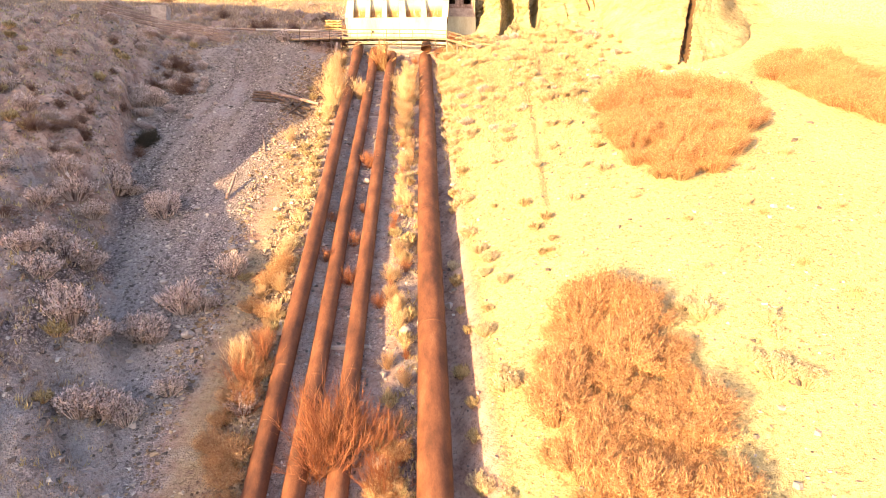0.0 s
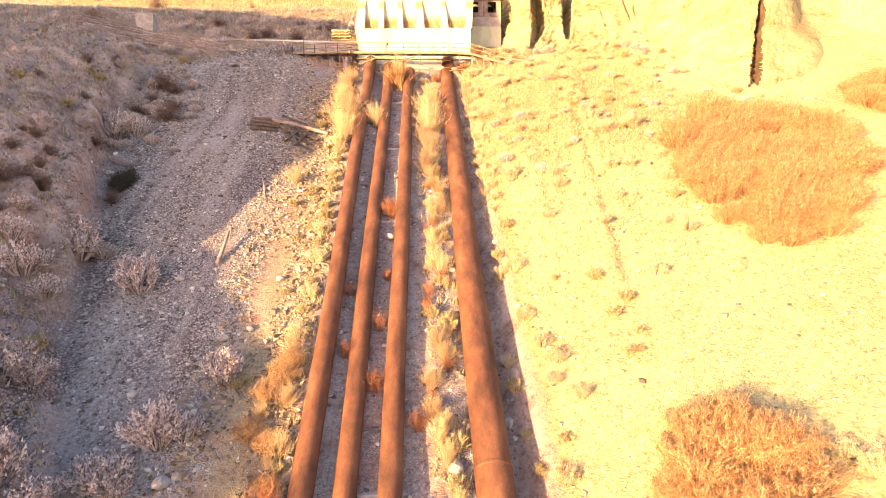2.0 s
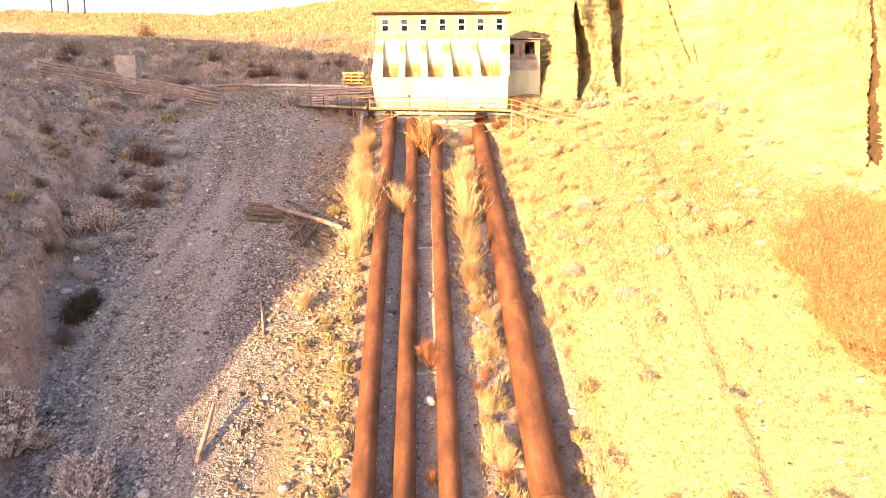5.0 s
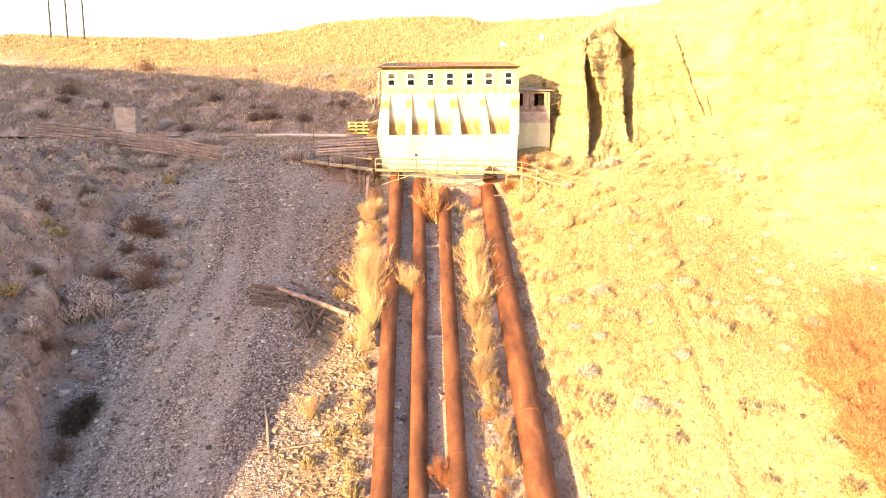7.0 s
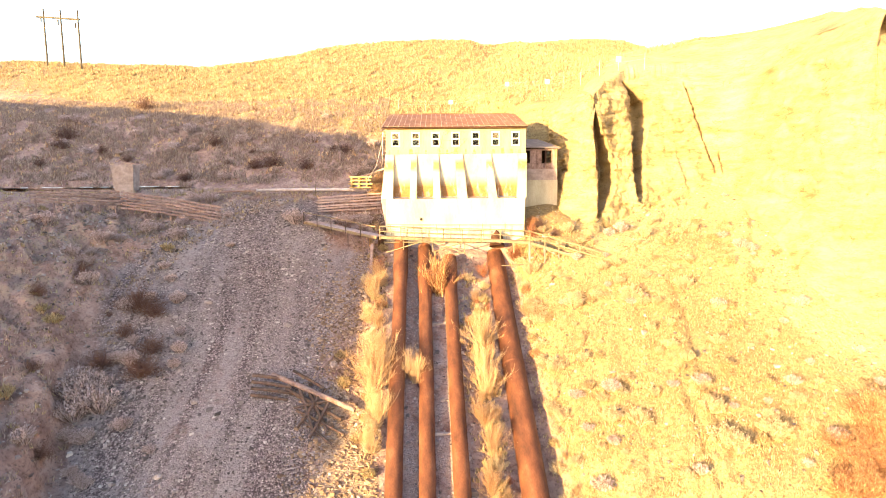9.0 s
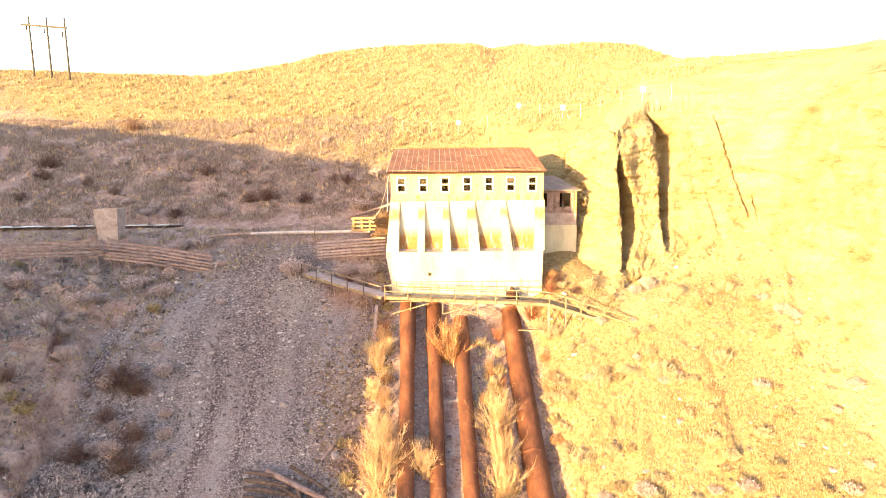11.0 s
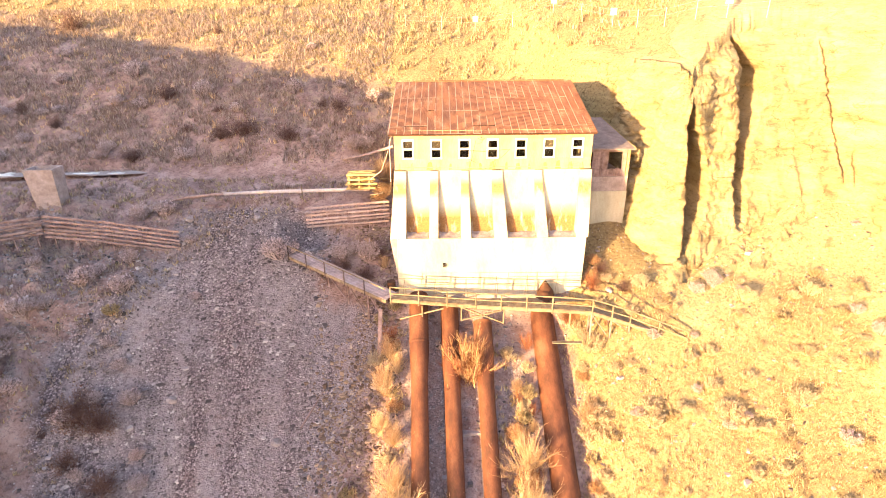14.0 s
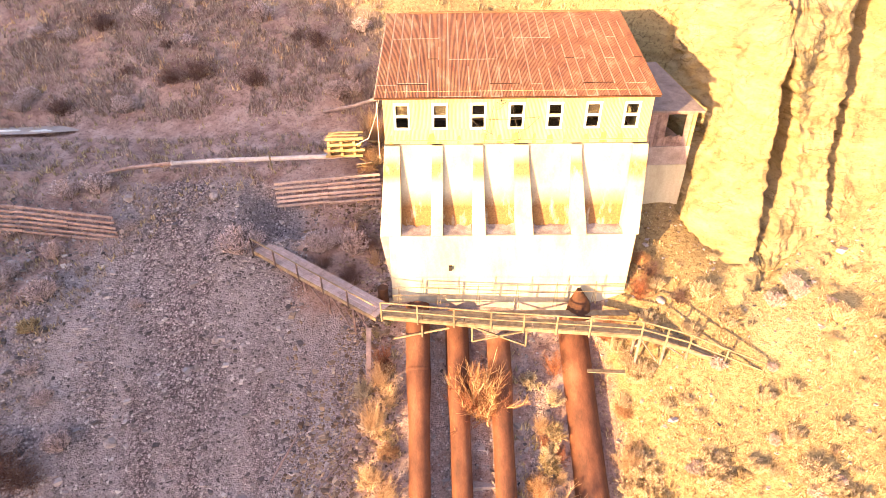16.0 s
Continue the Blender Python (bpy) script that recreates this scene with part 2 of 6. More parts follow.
CONCRETE = limewash("limewashed_concrete", 0, 1, 0.0)
CONCRETE_HEAD = limewash("limewashed_buttress", 30.75, 0.75, 0.85)
# broad belt: run-off stain, with the niche's shade put into its colour
CONCRETE_BACK = limewash("limewashed_niche", 27.9, 1.75, 0.97)
CONCRETE_GREY = worn("grey_concrete", [(0.242, 0.184, 0.185), (0.352, 0.276, 0.276), (0.462, 0.373, 0.382)], 1.2, 0.92, 0.0, False, 12, 0.012)
STAIN = worn("ochre_stain", [(0.46, 0.25, 0.05), (0.58, 0.38, 0.10), (0.64, 0.50, 0.25)], 1.6, 0.9, 0.0, False, 10, 0.004, (1, 1, 0.3))
PLATE = worn("weathered_corrugated_steel", [(0.30, 0.255, 0.14), (0.40, 0.35, 0.20), (0.47, 0.42, 0.27)], 1.1, 0.55, 0.1, False, 18, 0.003, (1, 1, 0.25))
SHEET = worn("rusted_roof_sheet", [(0.18, 0.06, 0.03), (0.25, 0.095, 0.046), (0.30, 0.125, 0.062), (0.40, 0.24, 0.15)], 1.5, 0.65, 0.05, False, 20, 0.003, (1, 0.2, 1), 0.12)
SEAM = worn("bare_zinc_seam", [(0.40, 0.24, 0.15), (0.62, 0.46, 0.33)], 3, 0.5, 0.2)
TIMBER = worn("weathered_timber", [(0.173, 0.106, 0.098), (0.316, 0.209, 0.2), (0.449, 0.315, 0.31)], 2.5, 0.85, 0, False, 30, 0.006, None, 0.45)
TIMBER_GREY = worn("sun_bleached_deck", [(0.337, 0.234, 0.23), (0.469, 0.338, 0.335), (0.592, 0.441, 0.44)], 2.5, 0.85, 0, False, 30, 0.006, None, 0.35)
TIMBER_BROWN = worn("brown_crib_timber", [(0.133, 0.072, 0.062), (0.245, 0.144, 0.128), (0.367, 0.239, 0.22)], 2.5, 0.85, 0, False, 30, 0.006, None, 0.45)
TIMBER_DARK = worn("blackened_timber", [(0.0612, 0.036, 0.032), (0.122, 0.0765, 0.068), (0.204, 0.135, 0.12)], 2.5, 0.85, 0, False, 30, 0.006, None, 0.45)
TIMBER_PALE = worn("bleached_timber", [(0.15, 0.10, 0.07), (0.25, 0.18, 0.125), (0.36, 0.28, 0.20)], 2.5, 0.85, 0, False, 30, 0.006, None, 0.3)
TIMBER_FRESH = worn("stacked_lumber", [(0.36, 0.22, 0.10), (0.52, 0.35, 0.17), (0.62, 0.46, 0.26)], 2.5, 0.8, 0, False, 30, 0.005, None, 0.3)
WHITE = worn("white_window_paint", [(0.70, 0.70, 0.68), (0.82, 0.82, 0.80)], 4, 0.5)
SHED_ROOF = worn("grey_felt_roof", [(0.173, 0.131, 0.131), (0.248, 0.194, 0.194), (0.324, 0.257, 0.257)], 1.5, 0.9, 0, False, 16, 0.006)
# near-black colour standing in for unlit interiors and the drain hole
DARK = worn("unlit_black", [(0.03, 0.022, 0.018), (0.06, 0.045, 0.035)], 1.0, 0.9)
PALE_PIPE = worn("pale_painted_pipe", [(0.389, 0.314, 0.316), (0.562, 0.465, 0.479), (0.67, 0.57, 0.592)], 1.4, 0.6, 0, False, 20, 0.003)
TWIG_RED = island("red_willow_twigs", [(0.0, (0.20, 0.06, 0.036)), (0.5, (0.34, 0.12, 0.068)), (1.0, (0.47, 0.21, 0.12))], 0.9, 0.25)
TWIG_ORANGE = island("orange_thicket_twigs", [(0.0, (0.17, 0.062, 0.035)), (0.25, (0.38, 0.175, 0.09)), (0.6, (0.52, 0.28, 0.15)), (1.0, (0.68, 0.46, 0.28))], 0.9, 0.3)
TWIG_TAN = island("tan_dry_twigs", [(0.0, (0.46, 0.26, 0.15)), (0.5, (0.63, 0.415, 0.265)), (1.0, (0.75, 0.56, 0.40))], 0.9, 0.35)
TWIG_PALE = island("pale_bark_twigs", [(0.0, (0.46, 0.31, 0.16)), (1.0, (0.62, 0.48, 0.29))], 0.9, 0.2)
TWIG_GREY = island("grey_brown_twigs", [(0.0, (0.21, 0.14, 0.122)), (0.5, (0.34, 0.245, 0.215)), (1.0, (0.49, 0.38, 0.34))], 0.9, 0.3)
TWIG_BLACK = island("burnt_twigs", [(0.0, (0.025, 0.02, 0.017)), (1.0, (0.07, 0.055, 0.045))])
SAGE = island("sage_leaf", [(0.0, (0.17, 0.114, 0.114)), (0.3, (0.42, 0.314, 0.312)), (0.6, (0.6, 0.456, 0.458)), (1.0, (0.74, 0.589, 0.593))], 0.9, 0.25)
# sunlit cream tone of the sage clumps is put into this leaf colour
BRUSH = island("sunlit_brush_leaf", [(0.0, (0.42, 0.29, 0.19)), (0.4, (0.58, 0.445, 0.305)), (1.0, (0.72, 0.60, 0.44))], 0.9, 0.4)
TWIG_MAROON = island("maroon_twigs", [(0.0, (0.10, 0.05, 0.044)), (0.5, (0.19, 0.105, 0.09)), (1.0, (0.30, 0.19, 0.165))], 0.9, 0.3)
STRAW = island("dry_grass", [(0.0, (0.20, 0.13, 0.07)), (0.25, (0.36, 0.255, 0.145)), (0.7, (0.48, 0.365, 0.22)), (1.0, (0.58, 0.465, 0.30))], 0.9, 0.3)
TAN_STONES = island("tan_stones", [(0.0, (0.117, 0.0686, 0.052)), (0.5, (0.276, 0.181, 0.135)), (0.9, (0.382, 0.265, 0.203)), (1.0, (0.53, 0.412, 0.354))])
STONES = island("loose_stones", [(0.0, (0.07, 0.054, 0.056)), (0.4, (0.22, 0.172, 0.178)), (0.9, (0.42, 0.345, 0.355)), (1.0, (0.58, 0.50, 0.50))])
ROCK = worn("boulder", [(0.22, 0.165, 0.159), (0.374, 0.291, 0.286), (0.506, 0.417, 0.424)], 2.0, 0.9, 0, True, 12, 0.02, None, 0.3)
POLE = worn("creosoted_pole", [(0.05, 0.04, 0.035), (0.10, 0.08, 0.065)], 2, 0.85)

WATER = worn("canal_water", [(0.34, 0.275, 0.265), (0.44, 0.37, 0.36)], 1.0, 0.85, 0, False, 6, 0.002)
HAZE_ROCK = worn("distant_rock", [(0.30, 0.27, 0.25), (0.38, 0.35, 0.32)], 0.02, 0.95, 0, False, 0.2, 0.5)
SHADE_BOARD = worn("dark_board", [(0.05, 0.04, 0.036), (0.10, 0.085, 0.075)], 2.0, 0.8)
CANAL_WHITE = worn("canal_white", [(0.6, 0.6, 0.62), (0.8, 0.8, 0.82)], 3, 0.7)


def glass_material():
    m, n, l, b = material("window_glass", 0.06)
    b.inputs["Base Color"].default_value = (0.9, 0.9, 0.88, 1)
    b.inputs["Transmission Weight"].default_value = 1.0
    b.inputs["IOR"].default_value = 1.3
    return m


GLASS = glass_material()


# ---- mesh helpers ----
def link_mesh(name, bm, mat, parent=None, label="", smooth_faces=False):
    me = bpy.data.meshes.new(name)
    bm.to_mesh(me)
    bm.free()
    me.materials.append(mat)
    if smooth_faces:
        me.polygons.foreach_set("use_smooth", [True] * len(me.polygons))
    ob = new(name, me)
    if parent is not None:
        ob.parent = parent
    if label:
        ob["label"] = label
    return ob


def part(name, bm, mat, parent, label="", smooth_faces=False):
    return link_mesh(name, bm, mat, parent, label, smooth_faces)


def raw(name, verts, faces, mat, parent=None, smooth_faces=False):
    me = bpy.data.meshes.new(name)
    me.from_pydata(verts, [], faces)
    me.materials.append(mat)
    if smooth_faces:
        me.polygons.foreach_set("use_smooth", [True] * len(me.polygons))
    ob = new(name, me)
    if parent is not None:
        ob.parent = parent
    return ob


def thing(name, label, category, group="", at=(0, 0, 0)):
    ob = new(name)
    ob.location = at
    ob.empty_display_size = 0.3
    return tagged(ob, label, category, group)


def box(bm, lo, hi, turn=None, bevel=0.0):
    r = bmesh.ops.create_cube(bm, size=1.0)
    mid, size = (Vector(lo) + Vector(hi)) / 2, Vector(hi) - Vector(lo)
    m = Matrix.Translation(mid) @ (turn or Matrix.Identity(4)) @ Matrix.Diagonal((*size, 1))
    bmesh.ops.transform(bm, matrix=m, verts=r["verts"])
    if bevel:
        edges = {e for v in r["verts"] for e in v.link_edges}
        bmesh.ops.bevel(bm, geom=list(edges), offset=bevel, segments=1, affect="EDGES")


def beam(bm, a, b, wide, high, bevel=0.012, roll=0.0):
    """A plank or post from a to b."""
    a, b = Vector(a), Vector(b)
    r = bmesh.ops.create_cube(bm, size=1.0)
    d = b - a
    x = d.normalized()
    up = Vector((0, 0, 1)) if abs(x.z) < 0.9 else Vector((0, 1, 0))
    y = up.cross(x).normalized()
    z = x.cross(y)
    m = Matrix((x, y, z)).transposed().to_4x4()
    m.translation = (a + b) / 2
    m = m @ Matrix.Rotation(roll, 4, "X") @ Matrix.Diagonal((d.length, wide, high, 1))
    bmesh.ops.transform(bm, matrix=m, verts=r["verts"])
    if bevel:
        edges = {e for v in r["verts"] for e in v.link_edges}
        bmesh.ops.bevel(bm, geom=list(edges), offset=bevel, segments=1, affect="EDGES")


def tube(bm, points, radii, sides=16, caps=True):
    rings = []
    for i, p in enumerate(points):
        p = Vector(p)
        d = (Vector(points[min(i + 1, len(points) - 1)]) - Vector(points[max(i - 1, 0)])).normalized()
        ref = Vector((1, 0, 0)) if abs(d.x) < 0.8 else Vector((0, 0, 1))
        u = d.cross(ref).normalized()
        w = d.cross(u)
        r = radii[i] if isinstance(radii, (list, tuple)) else radii
        rings.append([bm.verts.new(p + (u * math.cos(6.28318 * k / sides) + w * math.sin(6.28318 * k / sides)) * r) for k in range(sides)])
    for a, b in zip(rings, rings[1:]):
        for k in range(sides):
            bm.faces.new((a[k], a[(k + 1) % sides], b[(k + 1) % sides], b[k]))
    if caps:
        bm.faces.new(rings[0])
        bm.faces.new(rings[-1][::-1])


# ---- the ground: one sheet to the horizon ----
def smooth(a, b, v):
    t = np.clip((v - a) / (b - a), 0, 1)
    return t * t * (3 - 2 * t)


# the slope's rise along y, under the pipes and on the gravel chute
RISE_Y = [-400, -60, -30, 0, 20, 80, 89, 95, 97, 112, 125, 140, 165, 185, 205, 260, 900]
RISE_Z = [-44, -42, -40, -32.2, -18.8, 21.4, 27.4, 28.6, 29.2, 40, 45, 53, 67, 73, 74, 60, 20]
# foot of the rock face, from the shed round to the far bluff
CLIFF = [(-140, 270), (-10, 116), (5, 99), (10.4, 93), (11.7, 88), (11.7, 84.6), (12.9, 82.2), (14.6, 81.7), (16.4, 83.0), (19, 84.2), (22, 84.5), (25, 84.5), (29.8, 84.3), (30.4, 82.4), (30.2, 78), (30.2, 74), (30.3, 69.5), (31.2, 66.8), (34, 65.9), (37, 66.5), (40.5, 68), (43.4, 70.5), (46.5, 74), (52, 75), (64, 70), (110, 50)]


def rise(y):
    s = 0
    for k in (-1.5, -0.5, 0.5, 1.5):
        s = s + np.interp(y + k, RISE_Y, RISE_Z)
    return s / 4


def waves(x, y, seed, scale):
    """Cheap smooth noise: a sum of turned sines."""
    r = np.random.RandomState(seed)
    v = 0
    for k in range(7):
        a, p, w = r.uniform(0, 6.28), r.uniform(0, 6.28), r.uniform(0.6, 1.9) / scale
        v = v + np.sin((x * np.cos(a) + y * np.sin(a)) * w * 6.28 + p)
    return v / 7


def cliff_way(x, y):
    """Signed distance to the foot of the rock face (uphill positive) and the way along it."""
    best, sign, along = np.full(np.shape(x), 1e9), np.full(np.shape(x), -1.0), np.zeros(np.shape(x))
    run = -math.hypot(130, 154) - math.hypot(15, 17)
    for (ax, ay), (bx, by) in zip(CLIFF, CLIFF[1:]):
        dx, dy = bx - ax, by - ay
        n = math.hypot(dx, dy)
        t = np.clip(((x - ax) * dx + (y - ay) * dy) / n ** 2, 0, 1)
        d = np.hypot(x - ax - t * dx, y - ay - t * dy)
        side = np.where(dx * (y - ay) - dy * (x - ax) > 0, 1.0, -1.0)
        near = d < best
        sign, along, best = np.where(near, side, sign), np.where(near, run + t * n, along), np.where(near, d, best)
        run += n
    return best * sign, along


# skyline of the hill across the valley that shades the gravel chute, square to the sun's way
FAR_U = [-400, -260, -148, -122, -110, -99, -88, -84, -78, -74, -70, -66, -64, -61, -56, -53.2, -52.2, -51.5, -51, -50.7, -49.5, -48, -44, -40, -36, -32, -26, -10, 60]
FAR_H = [60, 60, 46.6, 45.9, 45.1, 44.1, 43, 41.3, 37.5, 33.7, 32.8, 31.6, 28.6, 22.0, 16.0, 13.4, 11.5, 9.9, 7.6, 5.3, 4.6, 4.0, 1.3, -1.0, -3.4, -6.4, -11.0, -25, -45]


def ground(x, y, back=9.0):
    x, y = np.asarray(x, float), np.asarray(y, float)
    z = rise(y)
    # right-hand slope climbs away from the pipes and levels out
    over = np.clip(x - 2.4, 0, 400)
    z = z + 5.8 * (1 - np.exp(-over / 9.5)) * smooth(105, 80, y) * (1 - 0.55 * smooth(78, 87, y) * smooth(26, 17, x)) + 0.06 * np.clip(over - 16, 0, 40)
    # bank on the left of the gravel chute
    edge = np.interp(y, [10, 28, 34, 40, 46, 57, 66, 74], [-10, -15.5, -18.5, -22.5, -24.5, -29.5, -32, -34])
    edge = edge + 1.1 * waves(0 * x, y, 41, 9) + 0.5 * waves(x, y, 42, 3)
    tall = np.interp(y, [0, 30, 40, 55, 66, 76, 84], [4, 5.0, 6.0, 7.0, 6.0, 1.4, 0])
    step = np.interp(y, [20, 44, 49, 64, 72], [0.06, 0.12, 0.42, 0.46, 0.12])
    z = z + tall * (step * smooth(0, 0.9, edge - x) + (1 - step) * smooth(-1.0, 7.5, edge - x) + 0.02 * np.clip(edge - x, 0, 60))
    z = z + 0.26 * np.clip(-x - 25, 0, 17) * smooth(62, 74, y) * smooth(87, 79, y)
    # ground falls back below the rock face, and swells on the open slope
    z = z - 1.15 * smooth(74.5, 79.5, y) * smooth(9, 14, x) + 0.5 * np.exp(-((x - 16.5) / 6) ** 2 - ((y - 55.5) / 6) ** 2)
    # gravel chute sags a little, pipe bed is cut in
    z = z + 0.7 * np.exp(-((x + 17) / 7) ** 2) * smooth(20, 30, y) * smooth(90, 82, y)
    bed_x = [-11.0, -8.8, -7.5, -5.4, -4.3, -3.0, -1.8, 0.5]
    low, high = np.interp(x, bed_x, [0, 0.5, 0.35, -0.15, -0.15, 0.0, 0.05, 0.0]), np.interp(x, bed_x, [0, 0.5, 0.75, 0.2, 0.1, 0.3, 0.2, 0.0])
    z = z + (low + (high - low) * np.clip((y - 40) / 35, -0.2, 1)) * smooth(83, 79, y) * smooth(0, 15, y)
    # ditch beside the thick pipe
    z = z - 0.95 * np.exp(-((x - 2.85 - (y - 40) * 0.0354) / 1.25) ** 2) * smooth(80, 77, y)
    # ground cut down in front of the cribbing by the pump house
    z = z - 1.5 * smooth(84.0, 87.0, y) * smooth(88.9, 88.5, y) * smooth(-19.5, -17.3, x) * smooth(-8.9, -9.6, x)
    # soil banked up against the wall
    z = z + 0.35 * smooth(78.2, 79.6, y) * smooth(86, 81, y) * smooth(-12, -9, x) * smooth(9, 6, x)
    # upper hill: crest lower on the left
    crest = np.interp(x, [-200, -100, -70, -52, -38, -25, 0, 40, 50, 62, 80, 200], [60, 60, 58.5, 57.5, 61, 66, 72, 74, 69, 57, 57, 60])
    k = 2.5
    z = np.where(y > 85, -k * np.logaddexp(-z / k, -crest / k), z)
    # rock face with its top
    d, s = cliff_way(x, y)
    lip = np.interp(x, [9, 11, 13.4, 16.5, 20, 22, 28, 34], [34.5, 35.5, 36.9, 38.9, 40.2, 41.0, 41.3, 41.3])
    top = lip + np.interp(x, [14, 20, 28, 32], [0.5, 0.45, 0.45, 0.62]) * np.clip(d - 1.5, 0, 11) + 0.15 * np.clip(d - 12.5, 0, 60)
    hill_top = 40.3 + np.interp(x, [24, 36], [0.35, 0.22]) * (y - 90) + 0.25 * np.clip(x - 24, -20, 18) + 0.2 * np.clip(x - 42, 0, 40)
    top = np.where(x < 9, hill_top, np.logaddexp(top + 30 * smooth(11, 9, x) * -1, hill_top))
    top = -k * np.logaddexp(-top / k, -(crest + 1) / k)
    rough = 0.9 * waves(x, y, 5, 6) + 0.55 * waves(x, y, 6, 2.2) + 0.3 * waves(x, y, 8, 1.0)
    d = d - back * smooth(14.5, 18.5, s) * smooth(76, 72, s)
    face = smooth(0.0, np.interp(x, [1, 9], [26, 3.0]), d + rough * 0.6)
    ledge = 0.016 * np.sin(face * 34 + 2.5 * waves(x, y, 9, 7)) * smooth(0.02, 0.15, face) * smooth(0.99, 0.85, face)
    face = face + ledge + 0.02 * waves(x, y, 12, 0.9) * smooth(0.02, 0.2, face) * smooth(0.999, 0.9, face)
    up = np.maximum(top - z, 0)
    west = np.interp(y, [90, 98, 104, 125], [6.5, 5.0, -8, -45])
    z = z + up * face * smooth(0, 1, (x - west) / np.maximum(11 - west, 4))
    # soil heaped round the pier
    z = z + 1.15 * np.exp(-((x + 39) / 5) ** 2 - ((y - 88.6) / 2.2) ** 2)
    # canal cut into the bench
    z = z - 0.55 * smooth(1.3, 0.7, np.abs(y - 96.7)) * smooth(-33.5, -36, x)
    # the hill across the valley, towards the low sun
    u, v = x * math.cos(SUN_AZ) - y * math.sin(SUN_AZ), x * math.sin(SUN_AZ) + y * math.cos(SUN_AZ)
    ridge = np.interp(u, FAR_U, FAR_H) + 85 * math.tan(SUN_EL)
    z = np.maximum(z, ridge - 0.85 * np.maximum(np.abs(v + 85) - 4, 0))
    # rills down the sunlit slope, the deepest below the clefts
    lit = smooth(5, 9, x) * smooth(92, 86, y)
    across = (x * 0.83 - y * 0.40 + 0.8 * waves(x, y, 44, 9)) / 3.1
    z = z - 0.16 * lit * smooth(0.24, 0.0, np.abs(across - np.round(across))) * smooth(-0.1, 0.5, waves(x, y, 45, 11))
    for ax, ay, bx, by, deep in ((17.4, 83.2, 13.4, 79.4, 0.9), (25.2, 83.6, 20.6, 80.2, 0.7), (21.0, 83.4, 17.6, 79.6, 0.4), (30.0, 80.0, 24.0, 70.0, 0.35), (13.6, 61.0, 11.2, 43.0, 0.3), (10.4, 66.0, 8.2, 50.0, 0.25), (16.8, 70.0, 14.2, 56.0, 0.25)):
        n_ = math.hypot(bx - ax, by - ay)
        p = np.clip(((x - ax) * (bx - ax) + (y - ay) * (by - ay)) / n_ ** 2, 0, 1)
        q = np.hypot(x - ax - p * (bx - ax), y - ay - p * (by - ay)) + 0.5 * waves(x, y, 46, 1.8)
        left = ((bx - ax) * (y - ay) - (by - ay) * (x - ax)) / n_ * -1
        z = z + deep * smooth(2.2, 0.0, q) * smooth(-0.05, 0.25, left + 0.4 * waves(x, y, 47, 1.2)) - 0.5 * deep * smooth(0.8, 0.1, q)
    # uneven ground
    bank = smooth(1, -3, x - edge) * smooth(10, 20, y) * smooth(96, 84, y)
    z = z + bank * (0.5 * waves(x, y, 15, 3.2) + 0.4 * waves(x, y, 18, 1.3) + 0.3 * np.abs(waves(x, y, 16, 1.6)) - 0.7 * smooth(0.15, 0.3, waves(x, y, 17, 5)) + 0.45 * smooth(0.0, 0.12, waves(x * 1.4, y * 0.7, 19, 2.4)))
    z = z + 0.28 * waves(x, y, 1, 14) + 0.10 * waves(x, y, 2, 4.5) + 0.5 * waves(x, y, 3, 60) * smooth(90, 110, y)
    return z


def grid_lines(lo, hi, step, far_lo, far_hi):
    mid = list(np.arange(lo, hi, step))
    out, v, s = [], hi, step
    while v < far_hi:
        out.append(v)
        s = min(s * 1.07, 4.0) if v < hi + 220 else s * 1.3
        v += s
    back, v, s = [], lo - step, step
    while v > far_lo:
        back.append(v)
        s = min(s * 1.07, 4.0) if v > lo - 260 else s * 1.3
        v -= s
    return np.array(back[::-1] + mid + out)


gx, gy = grid_lines(-44, 46, 0.4, -2600, 2600), grid_lines(16, 112, 0.4, -2600, 2600)
# closer lines below the rock face
gx = np.unique(np.round(np.concatenate([gx, np.arange(11, 30, 0.2)]), 3))
gy = np.unique(np.round(np.concatenate([gy, np.arange(76, 86.5, 0.2)]), 3))
X, Y = np.meshgrid(gx, gy)
Z = ground(X, Y)
nx, ny = len(gx), len(gy)
idx = np.arange(nx * ny).reshape(ny, nx)
quads = np.stack([idx[:-1, :-1], idx[:-1, 1:], idx[1:, 1:], idx[1:, :-1]], -1).reshape(-1, 4)
gm = bpy.data.meshes.new("ground")
gm.from_pydata(np.stack([X, Y, Z], -1).reshape(-1, 3).tolist(), [], quads.tolist())
gm.polygons.foreach_set("use_smooth", [True] * len(gm.polygons))
gm.materials.append(GROUND)
edge_x = np.interp(Y, [10, 28, 34, 40, 46, 57, 66, 76, 86], [-12, -15, -17.5, -22, -24, -28, -31, -33, -28])
gravel = smooth(-2.5, 1.0, X - edge_x) * smooth(-8.0, -11.0, X) * smooth(91, 88, Y) * smooth(5, 15, Y)
gravel = np.maximum(gravel, (0.6 + 0.25 * smooth(44, 36, Y) + 0.5 * waves(X, Y, 33, 7) - 0.15 * smooth(5, 1, edge_x - X)) * smooth(-8, -12, X) * smooth(86, 70, Y) * smooth(-80, -50, X))
gravel = gravel * (0.72 + 0.28 * smooth(-0.32, 0.02, waves(X, Y * 0.15, 31, 4)))
gravel = gravel * (1 - 0.7 * smooth(0.3, 2.5, edge_x - X) * smooth(40, 48, Y) * smooth(82, 74, Y))
gravel = gravel * (1 - 0.85 * smooth(-17, -14, X) * smooth(79, 82, Y))
